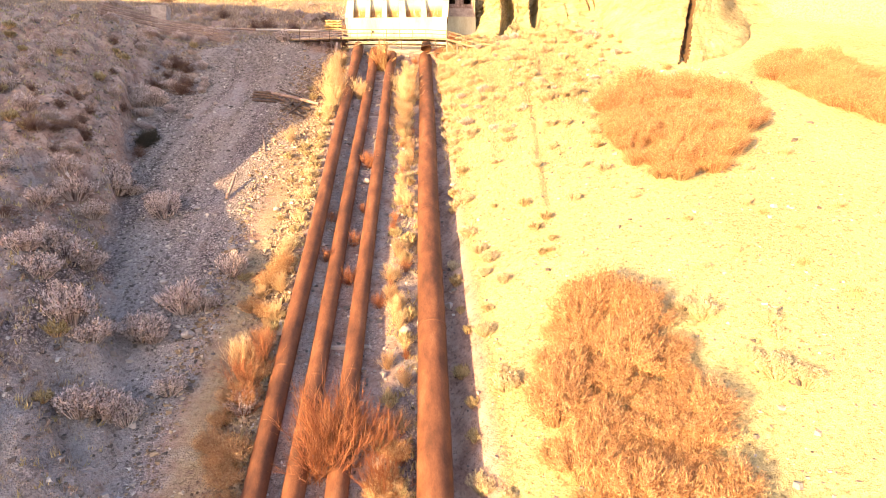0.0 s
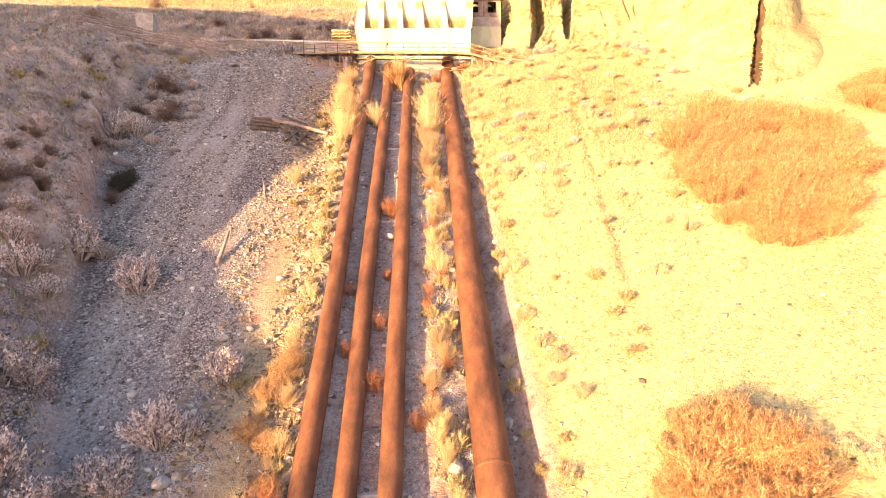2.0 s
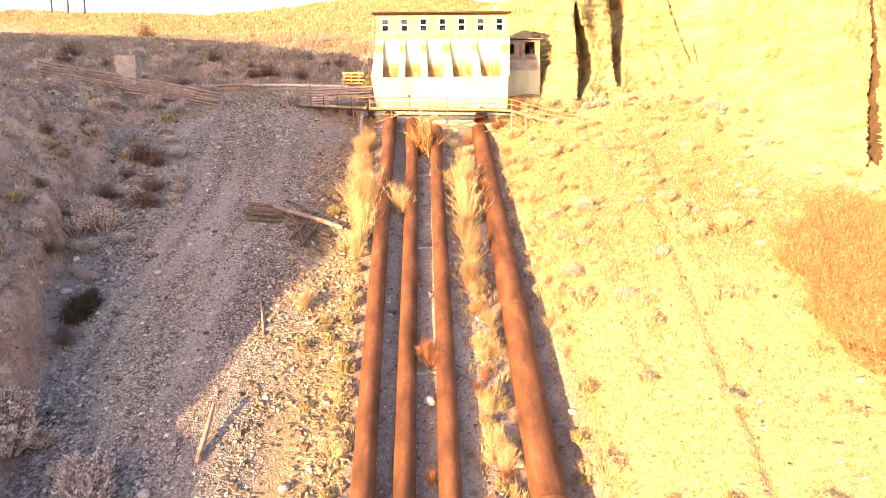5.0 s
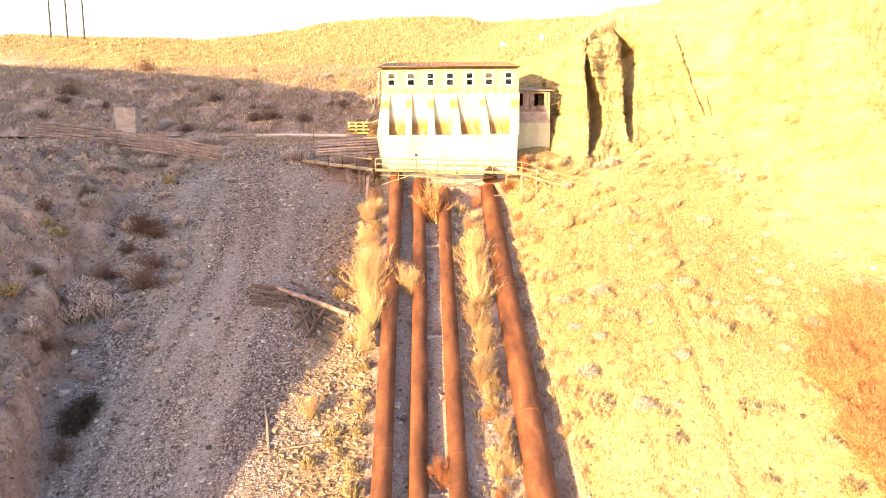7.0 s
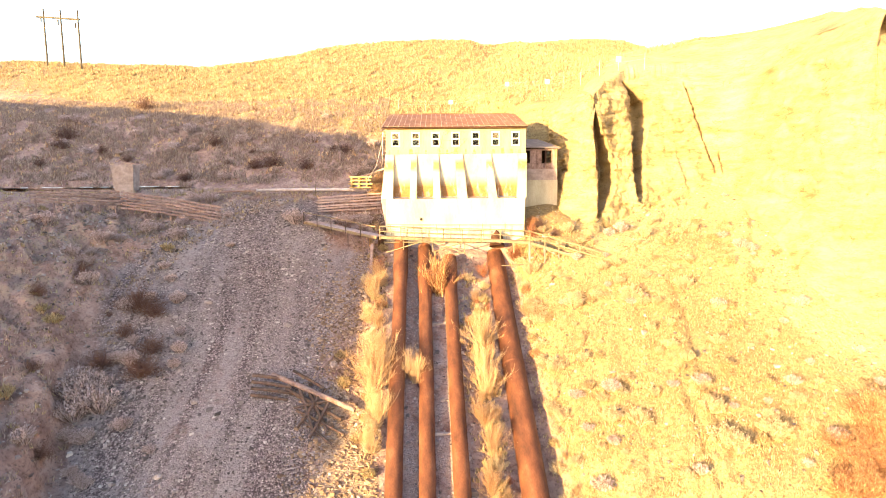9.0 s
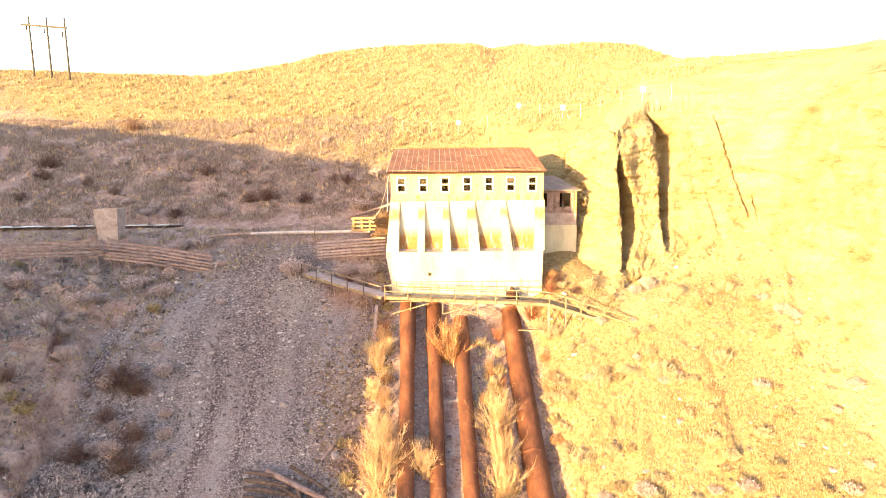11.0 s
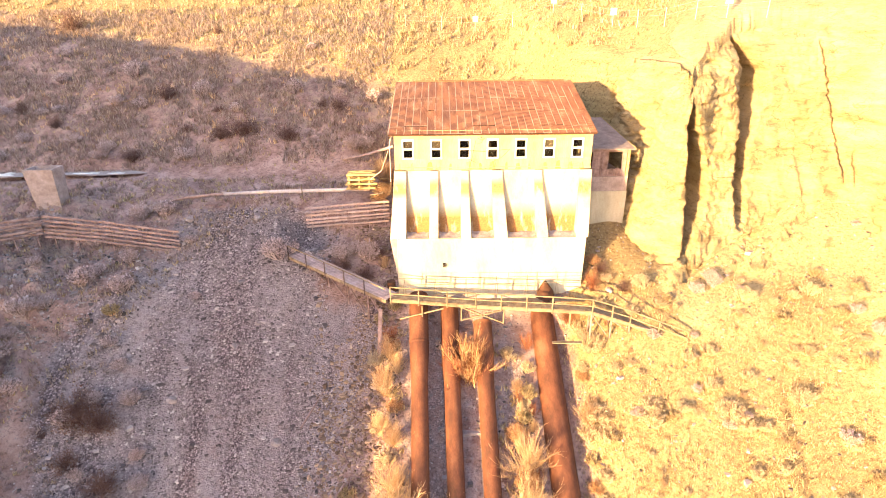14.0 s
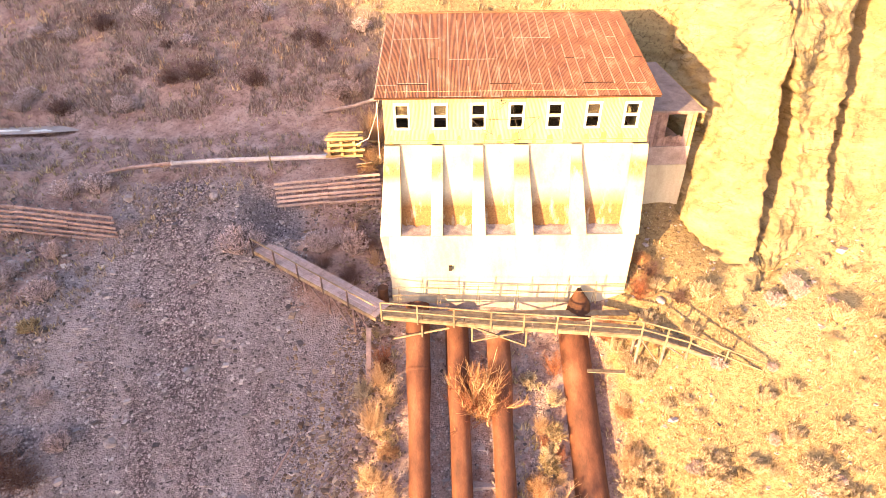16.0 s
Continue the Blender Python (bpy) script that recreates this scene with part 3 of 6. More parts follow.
gravel = gravel * (1 - 0.62 * smooth(-16.5, -11.5, X + 1.5 * waves(X, Y, 34, 6)) * smooth(80, 70, Y))
gravel = np.maximum(gravel, 0.75 * np.exp(-((X + 0.4) / 1.2) ** 2) * smooth(82, 74, Y))
straw = np.maximum(0.75 * smooth(92, 104, Y) * smooth(-110, -20, X) + 0.2 * smooth(92, 96, Y) + 0.25 * smooth(98, 125, Y), 0.9 * smooth(3.2, 5.5, X))
# straw cut back inside the hill's shade, so its duller tone is coloured in
straw = straw * (1 - 0.7 * smooth(-4, -13, X) * smooth(111, 98, Y + 0.3 * X))
straw = np.maximum(straw, 0.3 * smooth(-30, -36, X) * smooth(96, 90, Y))
straw = np.maximum(straw, 0.55 * smooth(-16.0, -11.5, X) * smooth(-8.0, -9.0, X) * smooth(76, 62, Y))
gravel = np.maximum(gravel, 0.45 * smooth(-8.9, -8.3, X) * smooth(-1.2, -2.0, X) * smooth(82, 78, Y))
sand = 0.95 * smooth(4.0, 6.0, X) * smooth(68, 46, Y + 4 * waves(X, Y, 35, 12)) * smooth(-20, 5, Y)
cd, cs = cliff_way(X, Y)
rock = smooth(-0.6, 0.6, cd) * smooth(6.5, 3.6, cd) * smooth(8, 11, X) * smooth(9.5, 8, cs)
sand = np.maximum(sand, 0.85 * smooth(10, 13, X) * smooth(-11, -3, cd + 2.5 * waves(X, Y, 36, 7)) * smooth(3, 1, cd))
sand = np.maximum(sand, 0.45 * smooth(17, 30, X) * smooth(92, 84, Y))
for name, v in (("gravel", gravel), ("straw", straw), ("rock", rock), ("sand", sand)):
    gm.attributes.new(name, "FLOAT", "POINT").data.foreach_set("value", v.astype(np.float32).ravel())
tagged(new("ground", gm), "dry hillside of gravel, bare soil and straw-coloured grass", "hillside", "", "structure")




# ---- the rock face: a leaning sheet along the foot of the bluff, with its clefts ----
corner_s = np.concatenate([[0], np.cumsum([math.hypot(b[0] - a[0], b[1] - a[1]) for a, b in zip(CLIFF, CLIFF[1:])])]) - math.hypot(130, 154) - math.hypot(15, 17)
cx_, cy_ = np.array([c[0] for c in CLIFF], float), np.array([c[1] for c in CLIFF], float)
# middle line of each cleft as (height, x on the foot line, half width), and its depth
CLEFTS = [
    (4.4, [(23.4, 13.6, 0.1), (25.5, 14.3, 0.3), (27.4, 15.2, 1.0), (29, 15.6, 1.4), (31, 15.5, 1.45), (33, 15.0, 1.25), (34.6, 14.4, 0.9), (36, 14.1, 0.55), (36.8, 14.0, 0.02)]),
    (4.0, [(26.5, 19.3, 0.1), (27.5, 19.5, 0.65), (30.8, 20.0, 0.85), (33, 20.3, 0.95), (35, 20.7, 1.2), (37, 21.2, 1.4), (38.3, 21.3, 1.3), (39.6, 20.7, 0.8), (40.8, 20.1, 0.4), (41.5, 20.0, 0.01)]),
    (1.3, [(29.8, 28.75, 0.06), (31, 28.7, 0.16), (34, 28.4, 0.16), (37, 27.8, 0.16), (40, 27.1, 0.2), (41, 26.9, 0.01)]),
    (0.8, [(29.6, 29.5, 0.06), (31, 29.45, 0.09), (32.5, 29.4, 0.02)]),
    (1.3, [(14, 33.0, 0.06), (17.5, 33.5, 0.2), (18.7, 33.8, 0.3), (24.6, 35.5, 0.36), (26.5, 35.9, 0.14), (28.8, 36.3, 0.13), (36, 37.2, 0.12), (40, 37.6, 0.02)]),
]
ws = np.unique(np.round(np.concatenate([np.arange(8.4, 17.0, 0.2), np.arange(17.0, 37.0, 0.11), np.arange(37.0, 54.0, 0.25), np.arange(54.0, 63.0, 0.12), np.arange(63.0, 78.0, 0.25)]), 3))


def along(values, s):
    return sum(np.interp(s + k, corner_s, values) for k in np.linspace(-1.3, 1.3, 9)) / 9


def way_at(x):
    k, j = (5, 14) if x < 30.4 else (17, 24)
    return float(np.interp(x, cx_[k:j], corner_s[k:j]))


fx, fy = along(cx_, ws), along(cy_, ws)
# the way into the rock, turning round the nose by the shed and round the far bluff
turns = [(8, 15), (corner_s[4], 15), (corner_s[5], 28), (corner_s[6], 62), (corner_s[7], 84), (corner_s[8], 90), (corner_s[12] - 1.2, 90), (corner_s[13] + 0.8, 12), (corner_s[16], 6), (corner_s[17], 48), (corner_s[18], 88), (corner_s[20], 112), (corner_s[21], 122), (corner_s[23], 95), (corner_s[24], 75)]
into = np.radians(np.interp(ws, [v[0] for v in turns], [v[1] for v in turns]))
ix, iy = np.cos(into), np.sin(into)
s_c = [way_at(v) for v in (11.75, 14.6, 17.5, 20.0, 28.0)]
lean = np.interp(ws, [8, 13, *s_c, s_c[4] + 4, s_c[4] + 16, s_c[4] + 20, 78], [0.1, 0.1, 0.12, 0.22, 0.24, 0.32, 0.30, 0.16, 0.16, 0.24, 0.28])
z_foot = ground(fx - ix, fy - iy)
d_foot = lean * (z_foot - 27.0 + 2.0 * smooth(31, 37, fx)) - 1.3 * smooth(8.4, 17, ws)
z_low = ground(fx + ix * d_foot, fy + iy * d_foot) - 1.8
z_top = ground(fx + ix * 3.6, fy + iy * 3.6, 0.0)
rows_up = np.concatenate([np.linspace(0, 1, 110), 1 + np.linspace(0.04, 1, 24)])
S, V = np.meshgrid(ws, rows_up)
up_ = np.minimum(V, 1.0)
HZ = z_low + (z_top - z_low) * up_
D = lean * (HZ - 27.0 + 2.0 * smooth(31, 37, fx)) + 1.2 * smooth(0.86, 1.0, up_)
D = D - 1.3 * smooth(5.0, 0.0, HZ - z_low - 1.8) * smooth(8.4, 17, S)
flat_ = np.interp(S, [way_at(33), way_at(36), way_at(37.5)], [1.0, 0.6, 0.3])
D = D + flat_ * 0.35 * waves(S, HZ * 0.6, 61, 5) + flat_ * 0.16 * waves(S * 0.7, HZ * 1.8, 62, 2) + 0.07 * waves(S, HZ, 63, 0.8)
D = D + flat_ * 0.22 * smooth(0.1, 0.45, waves(S * 0.25, HZ * 1.5, 64, 1.6)) + flat_ * 0.2 * smooth(0.1, 0.3, waves(S * 0.6, HZ * 1.0, 65, 3.0))
calm = np.interp(S, [way_at(16), way_at(21.5), way_at(23), way_at(29.5), way_at(31.5), way_at(36), way_at(37.5)], [0.55, 0.45, 0.22, 0.22, 0.5, 0.4, 0.12])
D = D + calm * (0.26 * smooth(0.0, 0.12, waves(S * 0.45, HZ * 1.9, 74, 1.7)) + 0.2 * smooth(0.05, 0.15, waves(S * 0.9, HZ * 1.1, 75, 1.2)) + 0.14 * smooth(0.0, 0.14, waves(S * 0.8, HZ * 2.0, 76, 0.7)))
D = D + 0.16 * calm * np.abs(waves(S * 1.6, HZ * 0.5, 66, 0.7)) + 0.10 * smooth(0.2, 0.35, waves(S * 0.5, HZ * 2.4, 73, 1.1))
D = D - 0.85 * np.exp(-((S - way_at(18.8)) / 1.25) ** 2) * smooth(25, 28, HZ) * smooth(1.0, 0.9, V)
for deep, line in CLEFTS:
    hz_, at_, wide_ = [k[0] for k in line], [way_at(k[1]) for k in line], [k[2] for k in line]
    off = 0.25 * waves(HZ, S * 0.2, 67, 2.2) + 0.08 * waves(HZ, S * 0.2, 68, 0.7) + 0.04 * waves(HZ, S, 72, 0.4)
    w_ = np.interp(HZ, hz_, wide_, left=0.0, right=0.0) * (1 + 0.2 * waves(HZ, S, 69, 1.1))
    u_ = np.abs(S - np.interp(HZ, hz_, at_) + off * min(1.0, wide_[1])) / np.maximum(w_, 0.02)
    D = D + (deep + 0.35 * waves(S, HZ, 70, 1.2) * (HZ < 36.5)) * smooth(1.1, 0.8, u_) * smooth(0.02, 0.06, w_) * smooth(1.0, 0.94, V)
    D = D + 0.12 * smooth(2.2, 1.0, u_) * waves(S * 1.3, HZ, 71, 0.6) * (deep > 2)
# rounded lip running back over the bluff
D = np.where(V > 1, D + (V - 1) * np.interp(S, [8, 17, 20], [2.0, 2.0, 10.5]), D)
PX, PY = fx + ix * D, fy + iy * D
over = ground(PX, PY, 0.0)
HZ = np.where(V > 1, np.maximum(over + 0.05 - 0.7 * smooth(1.6, 1.9, V), HZ * 0 + over - 1.0), HZ)
HZ = np.where(V <= 1, np.minimum(HZ, np.maximum(over + 0.1, z_top)), HZ)
nw, nv = len(ws), len(rows_up)
ids = np.arange(nw * nv).reshape(nv, nw)
quads = np.stack([ids[:-1, :-1], ids[:-1, 1:], ids[1:, 1:], ids[1:, :-1]], -1).reshape(-1, 4)
face_ob = raw("rock_face", np.stack([PX, PY, HZ], -1).reshape(-1, 3).tolist(), quads.tolist(), ROCK_FACE, None, True)
face_ob.data.materials.append(CLEFT_DARK)
# quads along the last cleft: its darkness is put into their colour
cleft_z, cleft_x, cleft_w = [k[0] for k in CLEFTS[-1][1]], [way_at(k[1]) for k in CLEFTS[-1][1]], [k[2] for k in CLEFTS[-1][1]]
seam = (np.abs(S - np.interp(HZ, cleft_z, cleft_x)) < np.interp(HZ, cleft_z, cleft_w) + 0.2) & (V < 0.8) & (HZ > 16)
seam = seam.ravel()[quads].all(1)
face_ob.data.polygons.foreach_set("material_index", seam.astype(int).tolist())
tagged(face_ob, "pale yellow rock bluff with dark vertical clefts above the slope", "cliff", "", "structure")


# ---- penstock pipes ----
def penstock(a, b, radius, label):
    """A riveted steel pipe down the slope; a, b: axis points at y 40 and y 75."""
    a, b = Vector(a), Vector(b)
    way = (b - a) / (b.y - a.y)
    top = thing("penstock_pipe", label, "pipe", "penstock pipes", a + way * (79.9 - a.y))
    inv = Matrix.Translation(-top.location)

    def at(y):
        return a + way * (y - a.y) + Vector((0.03 * math.sin(y * 0.21 + a.x), 0, 0.03 * math.sin(y * 0.3 + 2 * a.x)))

    bm = bmesh.new()
    end = 78.3 if -3.0 < b.x < 0 else 79.9
    ys = [-14 + 0.5 * k for k in range(188) if -14 + 0.5 * k < end] + [end]
    tube(bm, [inv @ at(y) for y in ys], [radius * (1 + 0.004 * math.sin(y * 1.7) + (0.2 * float(smooth(74.2, 76.2, y)) if radius < 0.8 else 0)) for y in ys], 28)
    part("shell", bm, RUST, top, "", True)
    d = way.normalized()
    y = 20.6 if radius < 0.8 else 23.0
    while y < 78.5:
        bm = bmesh.new()
        p = inv @ at(y)
        g = radius * (1.2 if y > 76 and radius < 0.8 else 1.0)
        tube(bm, [p - d * 0.11, p - d * 0.07, p + d * 0.07, p + d * 0.11], [g * 1.004, g * 1.03, g * 1.03, g * 1.004], 28, False)
        part("joint_band", bm, RUST, top, "", True)
        y += 11.2 if y < 70 else 4.3
    return top


PIPES = [((-7.76, 40, -4.37), (-7.24, 75, 19.52), 0.60), ((-5.78, 40, -4.96), (-4.86, 75, 18.86), 0.59),
         ((-3.53, 40, -4.77), (-2.41, 75, 18.96), 0.59), ((1.40, 40, -4.51), (2.43, 75, 18.12), 0.93)]
for a, b, r in PIPES:
    penstock(a, b, r, "thick rust-brown steel penstock pipe running down the slope" if r > 0.8 else "rust-brown steel penstock pipe running down the slope")


def saddle(x0, x1, y):
    z = float(ground((x0 + x1) / 2, y))
    top = min(a[2] + (b[2] - a[2]) / 35 * (y - 40) for a, b, r in PIPES[:3])
    bm = bmesh.new()
    box(bm, (x0, y - 0.25, z - 1.0), (x1, y + 0.25, top - 0.55), None, 0.06)
    ob = link_mesh("pipe_saddle", bm, CONCRETE_GREY)
    return tagged(ob, "grey concrete saddle block carrying the rusty pipes", "concrete block", "pipe saddles")


for y in (25, 34.5, 43.5, 53, 63, 72):
    saddle(-7.9, -2.9 if y < 60 else -2.2, y)


# ---- retaining wall of limewashed concrete ----
wall = thing("retaining_wall", "limewashed concrete buttressed wall with ochre stains", "wall", "", (-1.4, 80, 20))
WX, WY, WZ = wall.location


def prism(bm, sections):
    """Joins four-cornered sections, each a list of points, into one closed shell."""
    rings = [[bm.verts.new((p[0] - WX, p[1] - WY, p[2] - WZ)) for p in s] for s in sections]
    for a, b in zip(rings, rings[1:]):
        for k in range(4):
            bm.faces.new((a[k], a[(k + 1) % 4], b[(k + 1) % 4], b[k]))
    bm.faces.new(rings[0][::-1])
    bm.faces.new(rings[-1])
    bmesh.ops.recalc_face_normals(bm, faces=bm.faces)


TOPZ, SILLZ = 32.0, 27.25
FRONT_T, FRONT_B, BACK_T, BACK_B = 82.45, 80.25, 82.5, 81.2
bm = bmesh.new()
prism(bm, [[(-8.85, 83.2, TOPZ), (6.35, 83.2, TOPZ), (6.35, BACK_T + 0.06, TOPZ), (-8.85, BACK_T + 0.06, TOPZ)],
           [(-9.2, 83.2, SILLZ), (6.0, 83.2, SILLZ), (6.0, BACK_B, SILLZ), (-9.2, BACK_B, SILLZ)]])
part("back_slab", bm, CONCRETE_BACK, wall)
bm = bmesh.new()
prism(bm, [[(-8.68, 83.2, SILLZ), (5.85, 83.2, SILLZ), (5.85, FRONT_B, SILLZ), (-8.68, FRONT_B, SILLZ)],
           [(-8.72, 83.2, 22.6), (5.68, 83.2, 22.6), (5.68, 79.85, 22.6), (-8.72, 79.85, 22.6)]])
bmesh.ops.bevel(bm, geom=bm.edges[:], offset=0.04, segments=1, affect="EDGES")
part("lower_wall", bm, CONCRETE, wall)
# wall below deck level in grey: shade under the walkway is coloured in
bm = bmesh.new()
prism(bm, [[(-8.74, 83.0, 22.6), (5.66, 83.0, 22.6), (5.66, 79.9, 22.6), (-8.74, 79.9, 22.6)],
           [(-8.76, 83.0, 19.2), (5.6, 83.0, 19.2), (5.6, 79.8, 19.2), (-8.76, 79.8, 19.2)]])
part("footing", bm, CONCRETE_GREY, wall, "foot of the wall below the walkway, greyed for shade")
PILLARS = [(-8.85, -7.92, -9.2, -7.97), (-6.1, -5.45, -6.22, -5.5), (-3.7, -3.12, -3.78, -2.97), (-1.35, -0.5, -1.23, -0.17), (1.95, 2.55, 2.04, 2.94), (5.45, 6.35, 5.05, 5.98)]
for x0, x1, x2, x3 in PILLARS:
    bm = bmesh.new()
    prism(bm, [[(x0, 83.0, TOPZ), (x1, 83.0, TOPZ), (x1, FRONT_T - 0.05, TOPZ), (x0, FRONT_T - 0.05, TOPZ)],
               [(x0, 83.0, TOPZ - 0.5), (x1, 83.0, TOPZ - 0.5), (x1, FRONT_T - 0.2, TOPZ - 0.5), (x0, FRONT_T - 0.2, TOPZ - 0.5)],
               [(x2, 83.0, SILLZ + 0.0), (x3, 83.0, SILLZ), (x3, FRONT_B - 0.004, SILLZ), (x2, FRONT_B - 0.004, SILLZ)]])
    bmesh.ops.bevel(bm, geom=bm.edges[:], offset=0.025, segments=1, affect="EDGES")
    part("buttress", bm, CONCRETE_HEAD, wall)
NICHES = [(-7.97, -6.22), (-5.5, -3.78), (-2.97, -1.23), (-0.17, 2.04), (2.94, 5.05)]
for i, (x0, x1) in enumerate(NICHES):
    # rubble and blown soil on each niche floor
    bm = bmesh.new()
    r = random.Random(i)
    rows = []
    for j in range(5):
        row = []
        for k in range(9):
            v = j / 4
            row.append(bm.verts.new((x0 + 0.03 + (x1 - x0 - 0.06) * k / 8 - WX, FRONT_B + 0.12 + 0.85 * v - WY, SILLZ + 0.03 + 0.22 * v * r.uniform(0.3, 1) + 0.08 * (k in (0, 8)) - WZ)))
        rows.append(row)
    for p, q in zip(rows, rows[1:]):
        for k in range(8):
            bm.faces.new((p[k], p[k + 1], q[k + 1], q[k]))
    part("niche_rubble", bm, ROCK, wall, "brown rubble on the niche floor", True)
# hole drawn as a block, its shade put into the colour
bm = bmesh.new()
box(bm, (-5.18 - WX, 79.9 - WY, 25.0 - WZ), (-4.98 - WX, 80.3 - WY, 25.3 - WZ), None, 0.01)
part("drain_hole", bm, DARK, wall, "near-black block drawn as a drain hole")

bm = bmesh.new()
prism(bm, [[(-9.22, 83.1, SILLZ), (-8.6, 83.1, SILLZ), (-8.6, 80.32, SILLZ), (-9.22, 80.32, SILLZ)],
           [(-8.9, 83.1, 24.2), (-8.6, 83.1, 24.2), (-8.6, 80.2, 24.2), (-8.76, 80.2, 24.2)]])
part("side_batter", bm, CONCRETE_GREY, wall, "grey concrete batter under the end buttress")
TURN_ABOUT = Matrix.Translation((6, 80.5, 0)) @ Matrix.Rotation(radians(-2.5), 4, "Z") @ Matrix.Translation((-6, -80.5, 0))
wall.matrix_basis = TURN_ABOUT @ wall.matrix_basis

# ---- pump house on the wall ----
house = thing("pump_house", "corrugated steel pump house with a rusted gable roof", "building", "", (-1.25, 82.8, 32))
HX, HY, HZ = house.location
X0, X1, Y0, Y1, EAVE, RIDGE_Y, RIDGE_Z = -8.8, 6.3, 82.8, 97.5, 34.92, 92.2, 37.6
WIN = [-7.76 + 2.158 * k for k in range(7)]
WW, WLO, WHI = 0.44, 32.86, 34.34


def corrugated(bm, x0, x1, z0, z1, y, pitch=0.075, deep=0.012):
    n_ = max(2, int((x1 - x0) / pitch * 2))
    lo = hi = None
    for k in range(n_ + 1):
        x = x0 + (x1 - x0) * k / n_
        yy = y - (deep if k % 2 else 0)
        a = bm.verts.new((x - HX, yy - HY, z0 - HZ))
        b = bm.verts.new((x - HX, yy - HY, z1 - HZ))
        if lo:
            bm.faces.new((lo, a, b, hi))
        lo, hi = a, b


bm = bmesh.new()
corrugated(bm, X0, X1, 32.0, WLO, Y0)
part("lower_cladding", bm, PLATE, house)
bm = bmesh.new()
corrugated(bm, X0, X1, WHI, EAVE + 0.1, Y0)
part("upper_cladding", bm, PLATE, house)
edges = [X0] + [v for w in WIN for v in (w - WW, w + WW)] + [X1]
for a, b in zip(edges[0::2], edges[1::2]):
    bm = bmesh.new()
    corrugated(bm, a, b, WLO, WHI, Y0)
    part("cladding_panel", bm, PLATE, house)
for x in (X0, X1):
    bm = bmesh.new()
    s = 1 if x < 0 else -1
    pts = [(Y0 + 0.02, 31.9), (Y1, 31.9), (Y1, 36.1), (RIDGE_Y, RIDGE_Z - 0.08), (Y0 + 0.02, EAVE)]
    ring = [[bm.verts.new((x + k * s - HX, y - HY, z - HZ)) for y, z in pts] for k in (0, 0.12)]
    bm.faces.new(ring[0])
    bm.faces.new(ring[1][::-1])
    for k in range(5):
        bm.faces.new((ring[0][k], ring[0][(k + 1) % 5], ring[1][(k + 1) % 5], ring[1][k]))
    part("gable_wall", bm, PLATE, house)
bm = bmesh.new()
box(bm, (X0 + 0.14 - HX, Y1 - 0.15 - HY, 28 - HZ), (X1 - 0.14 - HX, Y1 - HY, 36 - HZ))
part("rear_wall", bm, PLATE, house)
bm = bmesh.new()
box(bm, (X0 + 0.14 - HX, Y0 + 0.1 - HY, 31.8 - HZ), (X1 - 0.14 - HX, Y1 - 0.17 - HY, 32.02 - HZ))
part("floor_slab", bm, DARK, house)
# unseen partition, added so the windows look into near-black
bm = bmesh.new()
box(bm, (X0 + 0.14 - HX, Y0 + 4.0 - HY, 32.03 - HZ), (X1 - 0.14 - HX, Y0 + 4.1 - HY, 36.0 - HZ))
part("room_backing", bm, DARK, house)
# sill beam with rust at its foot
bm = bmesh.new()
box(bm, (X0 - 0.03 - HX, Y0 - 0.05 - HY, 31.92 - HZ), (X1 + 0.03 - HX, Y0 - 0.016 - HY, 32.2 - HZ), None, 0.006)
part("sill_flashing", bm, PLATE, house)
rnd = random.Random(4)
for k in range(15):
    x = X0 + 0.5 + k * 0.99 + rnd.uniform(-0.25, 0.25)
    bm = bmesh.new()
    w = rnd.uniform(0.12, 0.35)
    h = rnd.uniform(0.25, 0.5)
    vs = [bm.verts.new((u - HX, Y0 - 0.056 - HY, z - HZ)) for u, z in ((x - w, 31.95), (x + w, 31.95), (x + w * 0.8, 32.15), (x - w * 0.7, 32.15))]
    bm.faces.new(vs)
    vs2 = [bm.verts.new((u - HX, Y0 - 0.02 - HY, z - HZ)) for u, z in ((x - w * 0.7, 32.21), (x + w * 0.8, 32.21), (x + w * 0.4, 32.2 + h), (x - w * 0.5, 32.2 + h * 0.8))]
    bm.faces.new(vs2)
    part("rust_stain", bm, STAIN, house, "rust stain on the steel sheet")


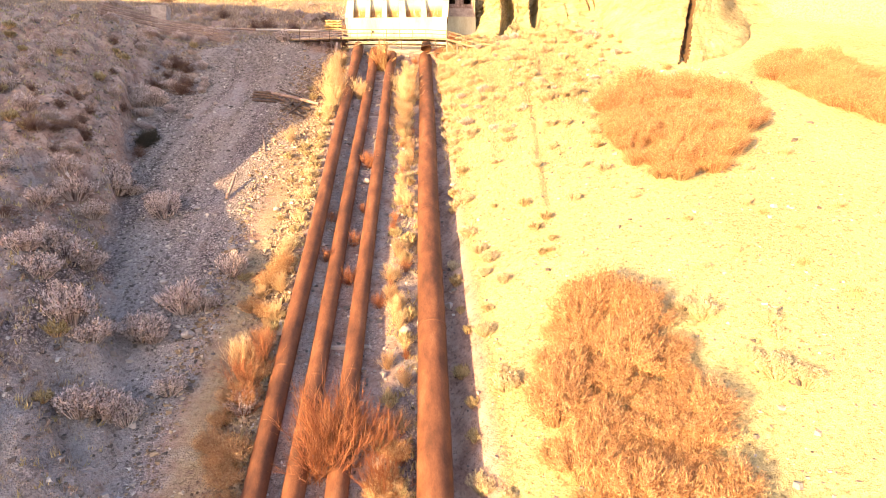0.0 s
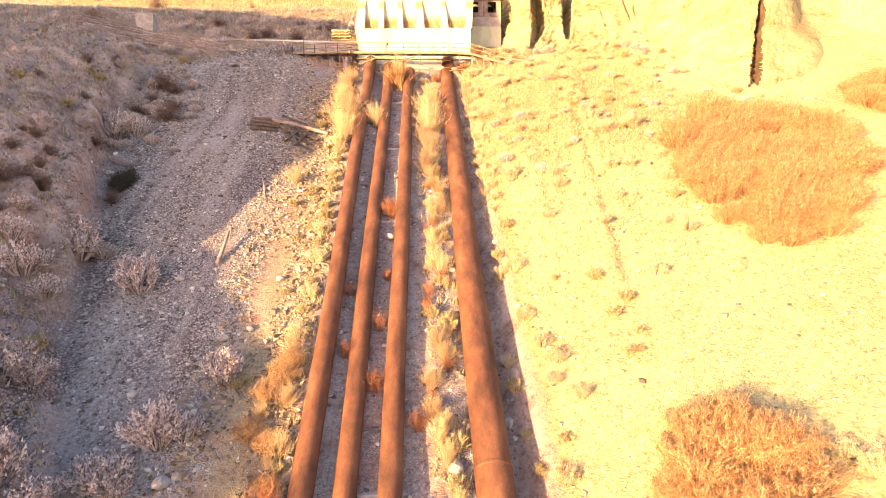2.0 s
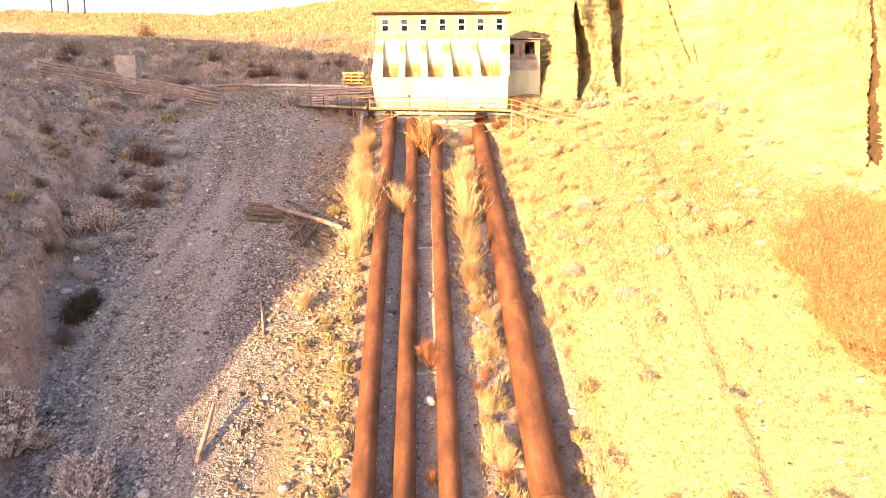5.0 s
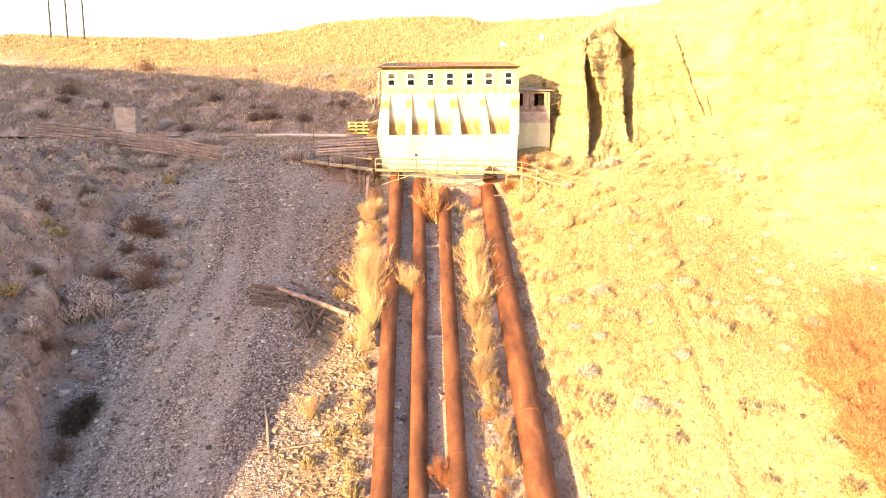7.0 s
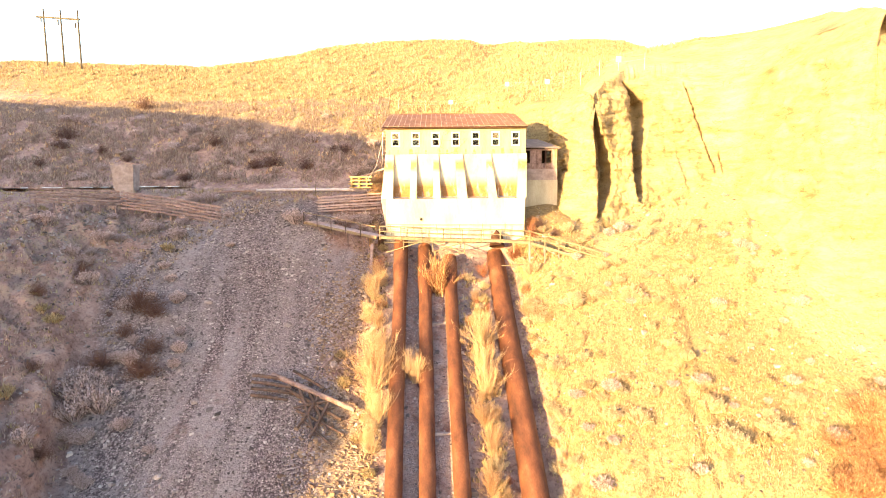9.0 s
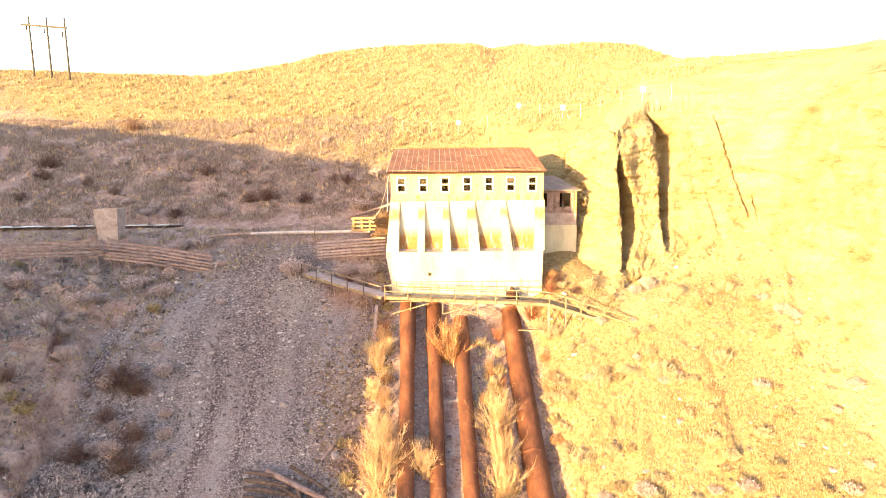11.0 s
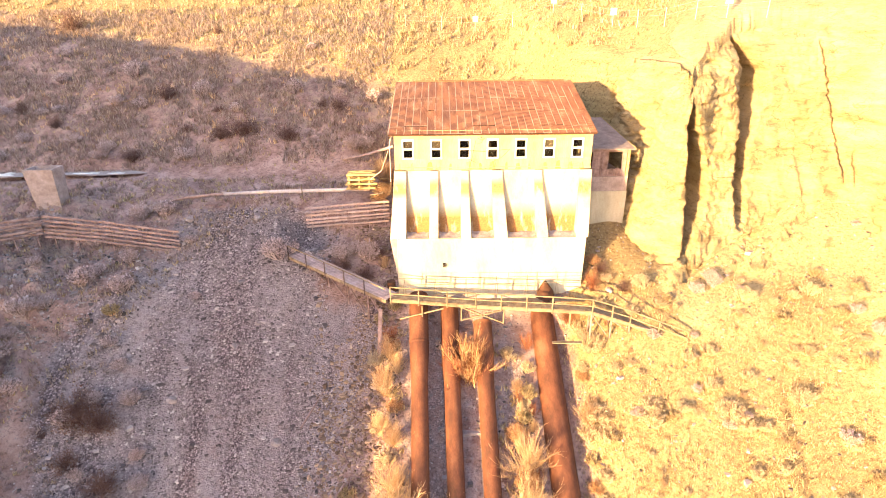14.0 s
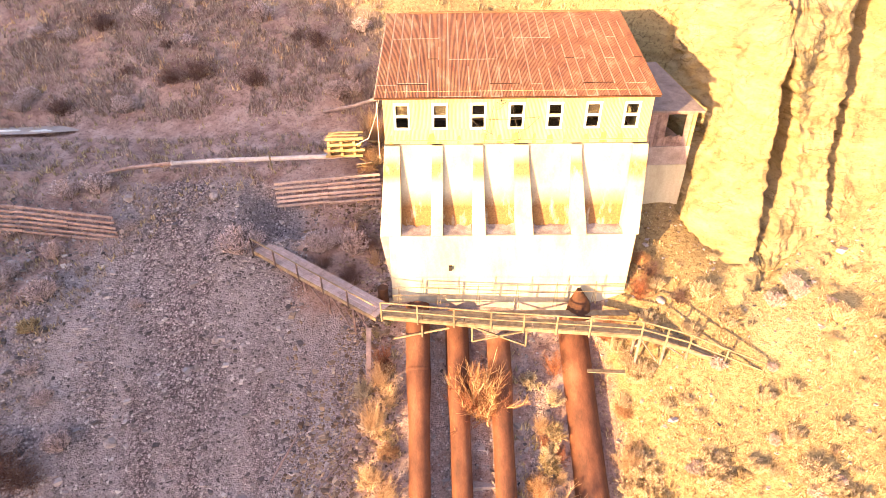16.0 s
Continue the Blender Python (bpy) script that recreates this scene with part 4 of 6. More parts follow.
def window(x, k):
    win = part("window", bmesh.new(), WHITE, house)
    bm = bmesh.new()
    y, f = Y0 - 0.05, 0.10
    for lo, hi in (((x - WW - 0.02, WLO - 0.03), (x - WW + f, WHI + 0.03)), ((x + WW - f, WLO - 0.03), (x + WW + 0.02, WHI + 0.03))):
        box(bm, (lo[0] - HX, y - HY, lo[1] - HZ), (hi[0] - HX, y + 0.14 - HY, hi[1] - HZ), None, 0.008)
    for z0, z1 in ((WLO - 0.03, WLO + 0.09), (WHI - 0.12, WHI + 0.03), (33.54, 33.68)):
        box(bm, (x - WW + f - HX, y + 0.004 - HY, z0 - HZ), (x + WW - f - HX, y + 0.13 - HY, z1 - HZ), None, 0.008)
    part("window_frame", bm, WHITE, win, "white painted frame")
    for z0, z1, d in ((WLO + 0.09, 33.54, 0.05), (33.68, WHI - 0.12, 0.03)):
        bm = bmesh.new()
        box(bm, (x - WW + f - HX, y + d - HY, z0 - HZ), (x + WW - f - HX, y + d + 0.008 - HY, z1 - HZ))
        p = part("pane", bm, GLASS, win)
        p.visible_shadow = False
    # near-black sheet added behind some upper panes to keep them dark
    if k in (0, 1, 5):
        bm = bmesh.new()
        box(bm, (x - WW + f - HX, y + 0.12 - HY, 33.66 - HZ), (x + WW - f - HX, y + 0.13 - HY, WHI - 0.1 - HZ))
        part("pane_backing", bm, DARK, win, "near-black sheet added behind the upper pane")
    return win


for k, x in enumerate(WIN):
    window(x, k)

# roof: two pitches of corrugated sheets, laid in overlapping courses
roof = part("roof", bmesh.new(), SHEET, house)
EX0, EX1, EY, EZ = -9.2, 6.45, 82.25, 34.82
run = Vector((0, RIDGE_Y - EY, RIDGE_Z - EZ))
length = run.length
tilt = math.atan2(run.z, run.y)


def sheet_mesh(wide, long_, waves_n, deep, lap, foot):
    """A corrugated sheet; lap: how far up its edge the bare zinc shows; foot: bare lower end."""
    verts, faces, mats = [], [], []
    n_ = waves_n * 2
    cuts = [0.0, 0.09, long_ * lap, long_]
    for v in cuts:
        for k in range(n_ + 1):
            verts.append((wide * k / n_, v, deep if k % 2 else 0.0))
    for j in range(3):
        for k in range(n_):
            a = j * (n_ + 1) + k
            faces.append((a, a + 1, a + n_ + 2, a + n_ + 1))
            mats.append(1 if (j == 0 and foot) or (k < 2 and j < 2) else 0)
    me = bpy.data.meshes.new("sheet")
    me.from_pydata(verts, [], faces)
    me.materials.append(SHEET)
    me.materials.append(SEAM)
    me.polygons.foreach_set("material_index", mats)
    return me


COLS = 27
cw = (EX1 - EX0) / COLS
course = [(0.0, 1.3), (1.2, 2.9), (4.0, 2.7), (6.6, length - 6.6)]
meshes = [[sheet_mesh(cw + 0.05, c[1], 8, 0.02, lap, foot) for lap, foot in ((0.95, True), (0.7, False), (0.6, False), (0.98, False))] for c in course]
rnd = random.Random(8)
pitch_m = Matrix.Translation((0, EY - HY, EZ - HZ)) @ Matrix.Rotation(tilt, 4, "X")
for i in range(COLS):
    for j, (v0, ln) in enumerate(course):
        if j == 1 and i % 9 in (2, 3, 4) or j == 2 and i % 7 == 5:
            dv = 0.35
        else:
            dv = 0.0
        ob = new("sheet", meshes[j][(0 if rnd.random() < 0.6 else 2) if (i // 6 + j) % 2 else (3 if rnd.random() < 0.6 else 1)])
        ob.parent = roof
        ob.matrix_basis = pitch_m @ pose(EX0 + i * cw - HX, v0 + dv * 0.5, 0.012 + 0.012 * j + 0.004 * (i % 2) + rnd.uniform(0, 0.006), 0, 0, 0)
bm = bmesh.new()
a = [(EX0, EY + 0.05, EZ - 0.03), (EX1, EY + 0.05, EZ - 0.03), (EX1, RIDGE_Y, RIDGE_Z - 0.03), (EX0, RIDGE_Y, RIDGE_Z - 0.03)]
b = [(EX0, RIDGE_Y, RIDGE_Z - 0.03), (EX1, RIDGE_Y, RIDGE_Z - 0.03), (EX1, 98, 35.95), (EX0, 98, 35.95)]
for q in (a, b):
    up = [bm.verts.new((p[0] - HX, p[1] - HY, p[2] - HZ)) for p in q]
    dn = [bm.verts.new((p[0] - HX, p[1] - HY, p[2] - 0.08 - HZ)) for p in q]
    bm.faces.new(up)
    bm.faces.new(dn[::-1])
    for k in range(4):
        bm.faces.new((up[k], dn[k], dn[(k + 1) % 4], up[(k + 1) % 4]))
part("roof_deck", bm, RUST_DARK, roof)
bm = bmesh.new()
tube(bm, [(EX0 + 1.5 - HX, RIDGE_Y - HY, RIDGE_Z + 0.05 - HZ), (EX1 - HX, RIDGE_Y - HY, RIDGE_Z + 0.05 - HZ)], 0.09, 8)
part("ridge_cap", bm, SHEET, roof)

house.matrix_basis = TURN_ABOUT @ house.matrix_basis

# ---- lean-to shed beside the pump house ----
shed = thing("lean_to_shed", "open plank lean-to with a grey felt roof on concrete", "shed", "", (8.8, 86, 26))
SX, SY, SZ = shed.location


def shed_box(name, lo, hi, mat, label="", bevel=0.01):
    bm = bmesh.new()
    box(bm, (lo[0] - SX, lo[1] - SY, lo[2] - SZ), (hi[0] - SX, hi[1] - SY, hi[2] - SZ), None, bevel)
    return part(name, bm, mat, shed, label)


shed_box("plinth", (6.1, 85.7, 24.5), (10.75, 91.5, 29.2), CONCRETE, "", 0.03)
shed_box("upper_plinth", (6.1, 85.75, 29.2), (10.7, 91.4, 30.45), CONCRETE_GREY)
for x0, x1 in ((6.35, 6.6), (7.55, 8.9), (10.05, 10.45)):
    n_ = max(1, int((x1 - x0) / 0.22))
    for k in range(n_):
        shed_box("plank", (x0 + (x1 - x0) * k / n_, 85.8 + 0.01 * (k % 2), 30.45), (x0 + (x1 - x0) * (k + 1) / n_ - 0.012, 85.85 + 0.01 * (k % 2), 32.6), TIMBER)
for k in range(7):
    x0 = 8.9 + 0.165 * k
    shed_box("plank", (x0, 85.8, 30.45), (x0 + 0.15, 85.84, 31.1 + 0.04 * (k % 3)), TIMBER)
    shed_box("plank", (6.6 + 0.136 * k, 85.8, 30.45), (6.72 + 0.136 * k, 85.84, 31.15), TIMBER)
# brighter timber on this post puts the low sun into its colour
shed_box("corner_post", (10.5, 85.75, 30.45), (10.68, 85.93, 32.7), TIMBER_FRESH, "timber post coloured orange as if sunlit")
shed_box("corner_post", (10.5, 90.6, 30.45), (10.68, 90.8, 33.5), TIMBER)
# rear wall near-black: the shed's unlit inside is in its colour
shed_box("back_wall", (6.4, 90.9, 30.45), (10.6, 91.0, 33.7), DARK)
shed_box("lintel", (6.4, 85.76, 32.55), (10.68, 85.9, 32.75), TIMBER)
bm = bmesh.new()
q = [(6.35, 85.35, 32.95), (10.95, 85.45, 32.85), (9.9, 91.6, 34.4), (6.35, 91.6, 34.4)]
up = [bm.verts.new((p[0] - SX, p[1] - SY, p[2] - SZ)) for p in q]
dn = [bm.verts.new((p[0] - SX, p[1] - SY, p[2] - 0.12 - SZ)) for p in q]
bm.faces.new(up)
bm.faces.new(dn[::-1])
for k in range(4):
    bm.faces.new((up[k], dn[k], dn[(k + 1) % 4], up[(k + 1) % 4]))
part("shed_roof", bm, SHED_ROOF, shed)
# sun on the gable boarding is given by the brighter timber colour
bm = bmesh.new()
vs = [bm.verts.new((p[0] - SX, p[1] - SY, p[2] - SZ)) for p in ((10.97, 85.45, 32.75), (10.97, 90.0, 32.6), (9.95, 91.6, 34.33), (11.0, 85.45, 32.87), (11.0, 90.0, 32.7), (9.98, 91.6, 34.4))]
for f in ((0, 1, 2), (3, 5, 4), (0, 3, 4, 1), (1, 4, 5, 2), (2, 5, 3, 0)):
    bm.faces.new([vs[k] for k in f])
part("gable_board", bm, TIMBER_FRESH, shed, "timber gable boarding coloured pale as if sunlit")


# ---- timber walkway along the foot of the wall ----
def walkway():
    path = [Vector(p) for p in ((-17.3, 84.1, 24.95), (-9.15, 78.5, 23.6), (-2.9, 77.6, 23.35), (2.6, 76.95, 23.2), (5.5, 76.7, 23.0), (8.4, 76.4, 22.1), (12.2, 75.1, 21.0))]
    top = thing("timber_walkway", "bleached timber footbridge with handrails across the pipes", "walkway", "", path[1])
    o = path[1]
    for i, (a, b) in enumerate(zip(path, path[1:])):
        d = (b - a).normalized()
        side = Vector((d.y, -d.x, 0)).normalized()
        ln = (b - a).length
        bm = bmesh.new()
        half = 0.42 if i else 0.7
        for s in (-half, half):
            beam(bm, a + side * s - o - Vector((0, 0, 0.14)), b + side * s - o - Vector((0, 0, 0.14)), 0.1, 0.24)
        part("stringer", bm, TIMBER_PALE, top)
        k = 0.0
        while k < ln - 0.05:
            w = min(2.4, ln - k)
            for s in ((-0.33, -0.11, 0.11, 0.33) if i else (-0.52, -0.175, 0.175, 0.52)):
                bm = bmesh.new()
                beam(bm, a + d * k + side * s - o, a + d * (k + w - 0.03) + side * s - o, 0.2 if i else 0.33, 0.045)
                part("plank", bm, TIMBER_PALE if i else TIMBER_GREY, top)
            k += 2.4
        n_ = max(1, round(ln / 2.0))
        for j in range(n_ + (i == 5)):
            p = a + (b - a) * (j / n_)
            for s in ((0.78,) if i < 1 else (0.5,)):
                bm = bmesh.new()
                beam(bm, p + side * s - o - Vector((0, 0, 0.35)), p + side * s - o + Vector((0, 0, 1.05 if i else 0.98)), 0.09, 0.09)
                part("rail_post", bm, TIMBER_PALE if i else TIMBER_DARK, top)
            gz = float(ground(p.x, p.y))
            if p.z - gz > 0.4 and (i == 0 or i > 3):
                for s in (-0.4, 0.45):
                    bm = bmesh.new()
                    q = p + side * s
                    beam(bm, q - o - Vector((0, 0, 0.2)), Vector((q.x, q.y, float(ground(q.x, q.y)) - 0.3)) - o, 0.12, 0.12)
                    part("trestle_leg", bm, TIMBER, top)
                bm = bmesh.new()
                q = a + (b - a) * min(1, (j + 0.8) / n_)
                beam(bm, p + side * 0.45 - o - Vector((0, 0, 0.2)), Vector((q.x, q.y, max(float(ground(q.x, q.y)), p.z - 2.4))) + side * 0.45 - o, 0.1, 0.06)
                part("brace", bm, TIMBER, top)
        for s in ((0.78,) if i < 1 else (0.5,)):
            for h in ((1.03, 0.5) if i else (0.96,)):
                bm = bmesh.new()
                beam(bm, a + side * s - o + Vector((0, 0, h)), b + side * s - o + Vector((0, 0, h)), 0.05, 0.10)
                part("handrail", bm, TIMBER_PALE, top)
    # struts below the span over the pipes
    for a, b in (((-8.6, 77.9, 22.0), (-5.3, 77.5, 23.0)), ((-4.0, 77.4, 23.1), (-0.9, 77.0, 21.9)), ((-4.0, 77.4, 22.0), (-0.9, 77.0, 23.0)), ((-4.0, 77.4, 22.0), (-4.0, 77.4, 23.2)), ((-0.9, 77.0, 21.8), (-0.9, 77.0, 23.1)), ((-6.9, 77.6, 22.3), (-6.9, 77.6, 23.2)), ((3.9, 76.4, 21.9), (3.9, 76.4, 22.9))):
        bm = bmesh.new()
        beam(bm, Vector(a) - o, Vector(b) - o, 0.1, 0.1)
        part("strut", bm, TIMBER_PALE, top)
    # thin steel railing against the wall
    for x in np.arange(-8.2, 5.3, 2.35):
        bm = bmesh.new()
        for dx in (-0.14, 0.14):
            beam(bm, Vector((x + dx, 79.2, 22.9)) - o, Vector((x, 79.25, 24.7)) - o, 0.03, 0.03, 0)
        part("railing_post", bm, TIMBER_PALE, top, "thin steel railing post")
    for z in (24.65, 24.1):
        bm = bmesh.new()
        tube(bm, [Vector((-8.6, 79.25, z + 0.05)) - o, Vector((5.4, 79.2, z - 0.15)) - o], 0.022, 6)
        part("railing_pipe", bm, TIMBER_PALE, top, "thin steel railing pipe")
    bm = bmesh.new()
    beam(bm, Vector((-8.9, 79.0, 22.95)) - o, Vector((5.6, 78.6, 22.75)) - o, 0.5, 0.08)
    part("ledge_board", bm, TIMBER_PALE, top)
    return top


walkway()

bm = bmesh.new()
tube(bm, [(2.65, 79.0, 22.3), (2.7, 79.3, 23.3), (2.72, 79.75, 23.9)], [0.8, 0.6, 0.08], 14)
tagged(link_mesh("pipe_cowl", bm, RUST_DARK, None, "", True), "rusty steel cowl where the thick pipe meets the wall", "pipe cowl")
bm = bmesh.new()
beam(bm, (2.6, 75.9, 20.75), (4.7, 75.6, 20.85), 0.28, 0.07)
tagged(link_mesh("loose_plank", bm, TIMBER_PALE), "bleached plank lying across the thick pipe", "plank")


# ---- timber cribbing, flume pipe, pier and lumber on the bench ----
def crib_fence(points, rows_n, label, wood):
    """Stacked half-round boards on stakes, following the ground."""
    top = thing("crib_fence", label, "fence", "crib fences", points[0])
    o = Vector(points[0])
    rnd = random.Random(len(points) * 7 + rows_n)
    for a, b in zip(points, points[1:]):
        a, b = Vector(a), Vector(b)
        ln = (b - a).length
        n_ = max(1, round(ln / 3.2))
        back = Vector((b.y - a.y, a.x - b.x, 0)).normalized() * -1
        for j in range(n_):
            p, q = a + (b - a) * (j / n_), a + (b - a) * ((j + 1) / n_)
            for r in range(rows_n):
                bm = bmesh.new()
                off = back * (0.05 * r) + Vector((0, 0, -0.33 * (rows_n - 1 - r) + 0.25 + rnd.uniform(-0.04, 0.04)))
                beam(bm, p + off - o, q + off - o + Vector((0, 0, rnd.uniform(-0.05, 0.05))), 0.13, 0.2, 0.03)
                part("board", bm, wood, top)
            for f in (0.12, 0.5, 0.88):
                m = p + (q - p) * f
                bm = bmesh.new()
                beam(bm, m - o + Vector((0, 0, -0.33 * rows_n - 0.8)) + back * 0.14, m - o + Vector((0, 0, 0.38)) + back * (0.05 * rows_n + 0.1), 0.1, 0.1, 0.01)
                part("stake", bm, wood, top)
    return top


crib_fence([(-43.6, 80.0, 28.5), (-37.6, 85.0, 28.1)], 5, "brown weathered timber crib fence on the slope", TIMBER)
crib_fence([(-37.7, 85.2, 28.0), (-33.0, 85.3, 27.35), (-27.2, 85.5, 26.2)], 6, "weathered brown timber crib fence above the gravel", TIMBER)
crib_fence([(-17.0, 88.0, 27.2), (-9.6, 88.2, 27.6)], 6, "weathered pale timber crib fence beside the pump house wall", TIMBER_GREY)

flume = thing("flume_pipe", "pale peeling pipe laid along the earth bench", "pipe", "", (-12, 90.8, 28.3))
o = flume.location
knots = [(-30.3, 89.4, 27.9), (-27.5, 89.7, 28.35), (-24.5, 90.2, 28.4), (-21, 90.4, 28.45), (-16.5, 90.6, 28.4), (-11.5, 90.8, 28.4)]
bm = bmesh.new()
tube(bm, [Vector(p) - o for p in knots[:3]], [0.10, 0.15, 0.14], 10)
part("rotten_log", bm, TIMBER, flume, "grey rotten log end", True)
bm = bmesh.new()
tube(bm, [Vector(p) - o for p in knots[2:]], [0.15, 0.17, 0.17, 0.17], 12)
part("shell", bm, PALE_PIPE, flume, "", True)
for x, y in ((-24.5, 90.2), (-21.3, 90.4), (-17.8, 90.55)):
    bm = bmesh.new()
    tube(bm, [Vector((x - 0.06, y, 28.43)) - o, Vector((x + 0.06, y, 28.43)) - o], 0.2, 12)
    part("collar", bm, PALE_PIPE, flume)
bm = bmesh.new()
tube(bm, [Vector(p) - o for p in ((-14.6, 97.2, float(ground(-14.6, 97.2)) + 0.1), (-12.0, 96.6, 30.3), (-9.35, 96.0, 31.2))], [0.13, 0.14, 0.14], 10)
part("feed_pipe", bm, TIMBER_GREY, flume, "pale pipe slanting from the hillside to the pump house", True)
bm = bmesh.new()
beam(bm, Vector((-17.6, 90.4, 27.6)) - o, Vector((-17.6, 90.4, 29.1)) - o, 0.09, 0.09)
part("stake", bm, TIMBER_PALE, flume)

pier = thing("concrete_pier", "tall tapered grey concrete pier with an open top", "pier", "", (-38.9, 89.0, 28.2))
bm = bmesh.new()
ring4 = ((-1, -1), (1, -1), (1, 1), (-1, 1))
lo = [bm.verts.new((x * 0.95, y * 0.6, -1.2)) for x, y in ring4]
hi = [bm.verts.new((x * 1.22, y * 0.8, 3.25)) for x, y in ring4]
inn = [bm.verts.new((x * 1.04, y * 0.62, 3.25)) for x, y in ring4]
bot = [bm.verts.new((x * 1.04, y * 0.62, 2.4)) for x, y in ring4]
for a, b in ((lo, hi), (hi, inn), (inn, bot)):
    for k in range(4):
        bm.faces.new((a[k], a[(k + 1) % 4], b[(k + 1) % 4], b[k]))
bm.faces.new(bot)
bm.faces.new(lo[::-1])
bmesh.ops.recalc_face_normals(bm, faces=bm.faces)
part("shaft", bm, CONCRETE_GREY, pier)

lumber = thing("lumber_stack", "criss-crossed stack of sawn timber beside the pump house", "lumber stack", "", (-12.3, 90.9, 28.35))
rnd = random.Random(3)
for layer in range(7):
    for k in range(3):
        bm = bmesh.new()
        z = 0.28 + layer * 0.21
        if layer % 2 == 0:
            beam(bm, (-1.1 + rnd.uniform(-0.2, 0.1), -0.7 + 0.6 * k, z), (1.3 + rnd.uniform(-0.2, 0.4), -0.65 + 0.6 * k, z), 0.22, 0.19)
        else:
            beam(bm, (-0.9 + 0.9 * k, -1.0, z), (-0.85 + 0.9 * k, 1.0, z), 0.2, 0.19)
        part("beam", bm, TIMBER_FRESH, lumber)

heap = thing("board_heap", "heap of broken orange-brown boards and posts beside the pump house", "board heap", "", (-10.3, 90.6, float(ground(-10.3, 90.6))))
rnd = random.Random(29)
for k in range(26):
    mid_ = Vector((rnd.uniform(-0.8, 0.5), rnd.uniform(-2.2, 2.6), 0))
    mid_.z = float(ground(-10.3 + mid_.x, 90.6 + mid_.y)) - heap.location.z + 0.12 + 0.05 * k * rnd.uniform(0.3, 1.0)
    ang, half = rnd.uniform(-0.6, 0.9), rnd.uniform(0.35, 0.75)
    way = Vector((math.cos(ang), math.sin(ang), rnd.uniform(-0.35, 0.45))) * half
    bm = bmesh.new()
    beam(bm, mid_ - way, mid_ + way, rnd.uniform(0.1, 0.2), rnd.uniform(0.04, 0.1), 0.008, rnd.uniform(-0.5, 0.5))
    part("board", bm, (TIMBER_FRESH, TIMBER_BROWN, TIMBER_PALE)[k % 3], heap)

debris = thing("timber_debris", "collapsed grey logs and boards lying on the gravel", "timber debris", "", (-14.5, 65, float(ground(-14.5, 65))))
rnd = random.Random(11)
for a, b, w in (((-18.7, 66.6, 0.85), (-15.5, 66.1, 0.75), 0.19), ((-18.7, 66.2, 0.7), (-15.6, 65.75, 0.6), 0.18), ((-18.65, 65.85, 0.5), (-15.6, 65.4, 0.45), 0.18), ((-18.6, 65.5, 0.3), (-15.7, 65.05, 0.3), 0.17), ((-15.6, 66.7, 0.9), (-12.8, 65.4, 0.7), 0.14), ((-14.9, 64.2, 0.3), (-11.2, 62.7, 0.2), 0.13), ((-14.4, 63.6, 0.25), (-12.0, 62.0, 0.2), 0.12), ((-17.2, 66.6, 0.75), (-10.5, 63.8, 0.75), 0.24), ((-16, 65.8, 0.4), (-11.5, 63.6, 0.3), 0.2),
                ((-15.2, 66.2, 0.6), (-13.3, 62.6, 0.2), 0.16), ((-14.2, 65.5, 0.5), (-12.4, 62.9, 0.2), 0.16), ((-13.0, 65.4, 0.8), (-14.6, 63.0, 0.2), 0.14), ((-12.4, 64.8, 0.7), (-13.6, 62.3, 0.3), 0.14), ((-12.0, 64.9, 0.5), (-15.1, 64.2, 0.5), 0.15)):
    bm = bmesh.new()
    pa = Vector((a[0], a[1], float(ground(a[0], a[1])) + a[2])) - debris.location
    pb = Vector((b[0], b[1], float(ground(b[0], b[1])) + b[2])) - debris.location
    tube(bm, [pa, (pa + pb) / 2 + Vector((0, 0, rnd.uniform(-0.05, 0.1))), pb], [w * 0.8, w * 0.85, w * 0.7], 8)
    part("log", bm, TIMBER_DARK if w < 0.22 else TIMBER, debris)

for (x, y, dz, ln, ang, dia) in ((-16.1, 48.9, 0.9, 2.2, 1.5, 0.16), (-15.0, 56.2, 0.3, 3.0, 1.9, 0.1), (-13.5, 55.0, 0.25, 4.2, 0.1, 0.08), (-12.9, 68.5, 0.25, 2.0, 0.9, 0.12), (-14.8, 73.3, 0.15, 2.5, 1.0, 0.07), (-12.4, 72.5, 0.15, 3.0, 0.8, 0.06), (-13.0, 39.5, 0.15, 2.6, -0.7, 0.08), (-12.5, 71.0, 0.12, 1.6, 2.2, 0.06)):
    bm = bmesh.new()
    d = Vector((math.cos(ang), math.sin(ang), 0)) * ln / 2
    pa, pb = Vector((x, y, 0)) - d, Vector((x, y, 0)) + d
    pa.z, pb.z = float(ground(pa.x, pa.y)) + 0.05, float(ground(pb.x, pb.y)) + dz
    tube(bm, [pa, pa.lerp(pb, 0.5) + Vector((0.04, 0, 0.03)), pb], [dia, dia * 0.85, dia * 0.6], 7)
    tagged(link_mesh("fallen_log", bm, TIMBER), "weathered grey log lying on the gravel slope", "log", "fallen logs")

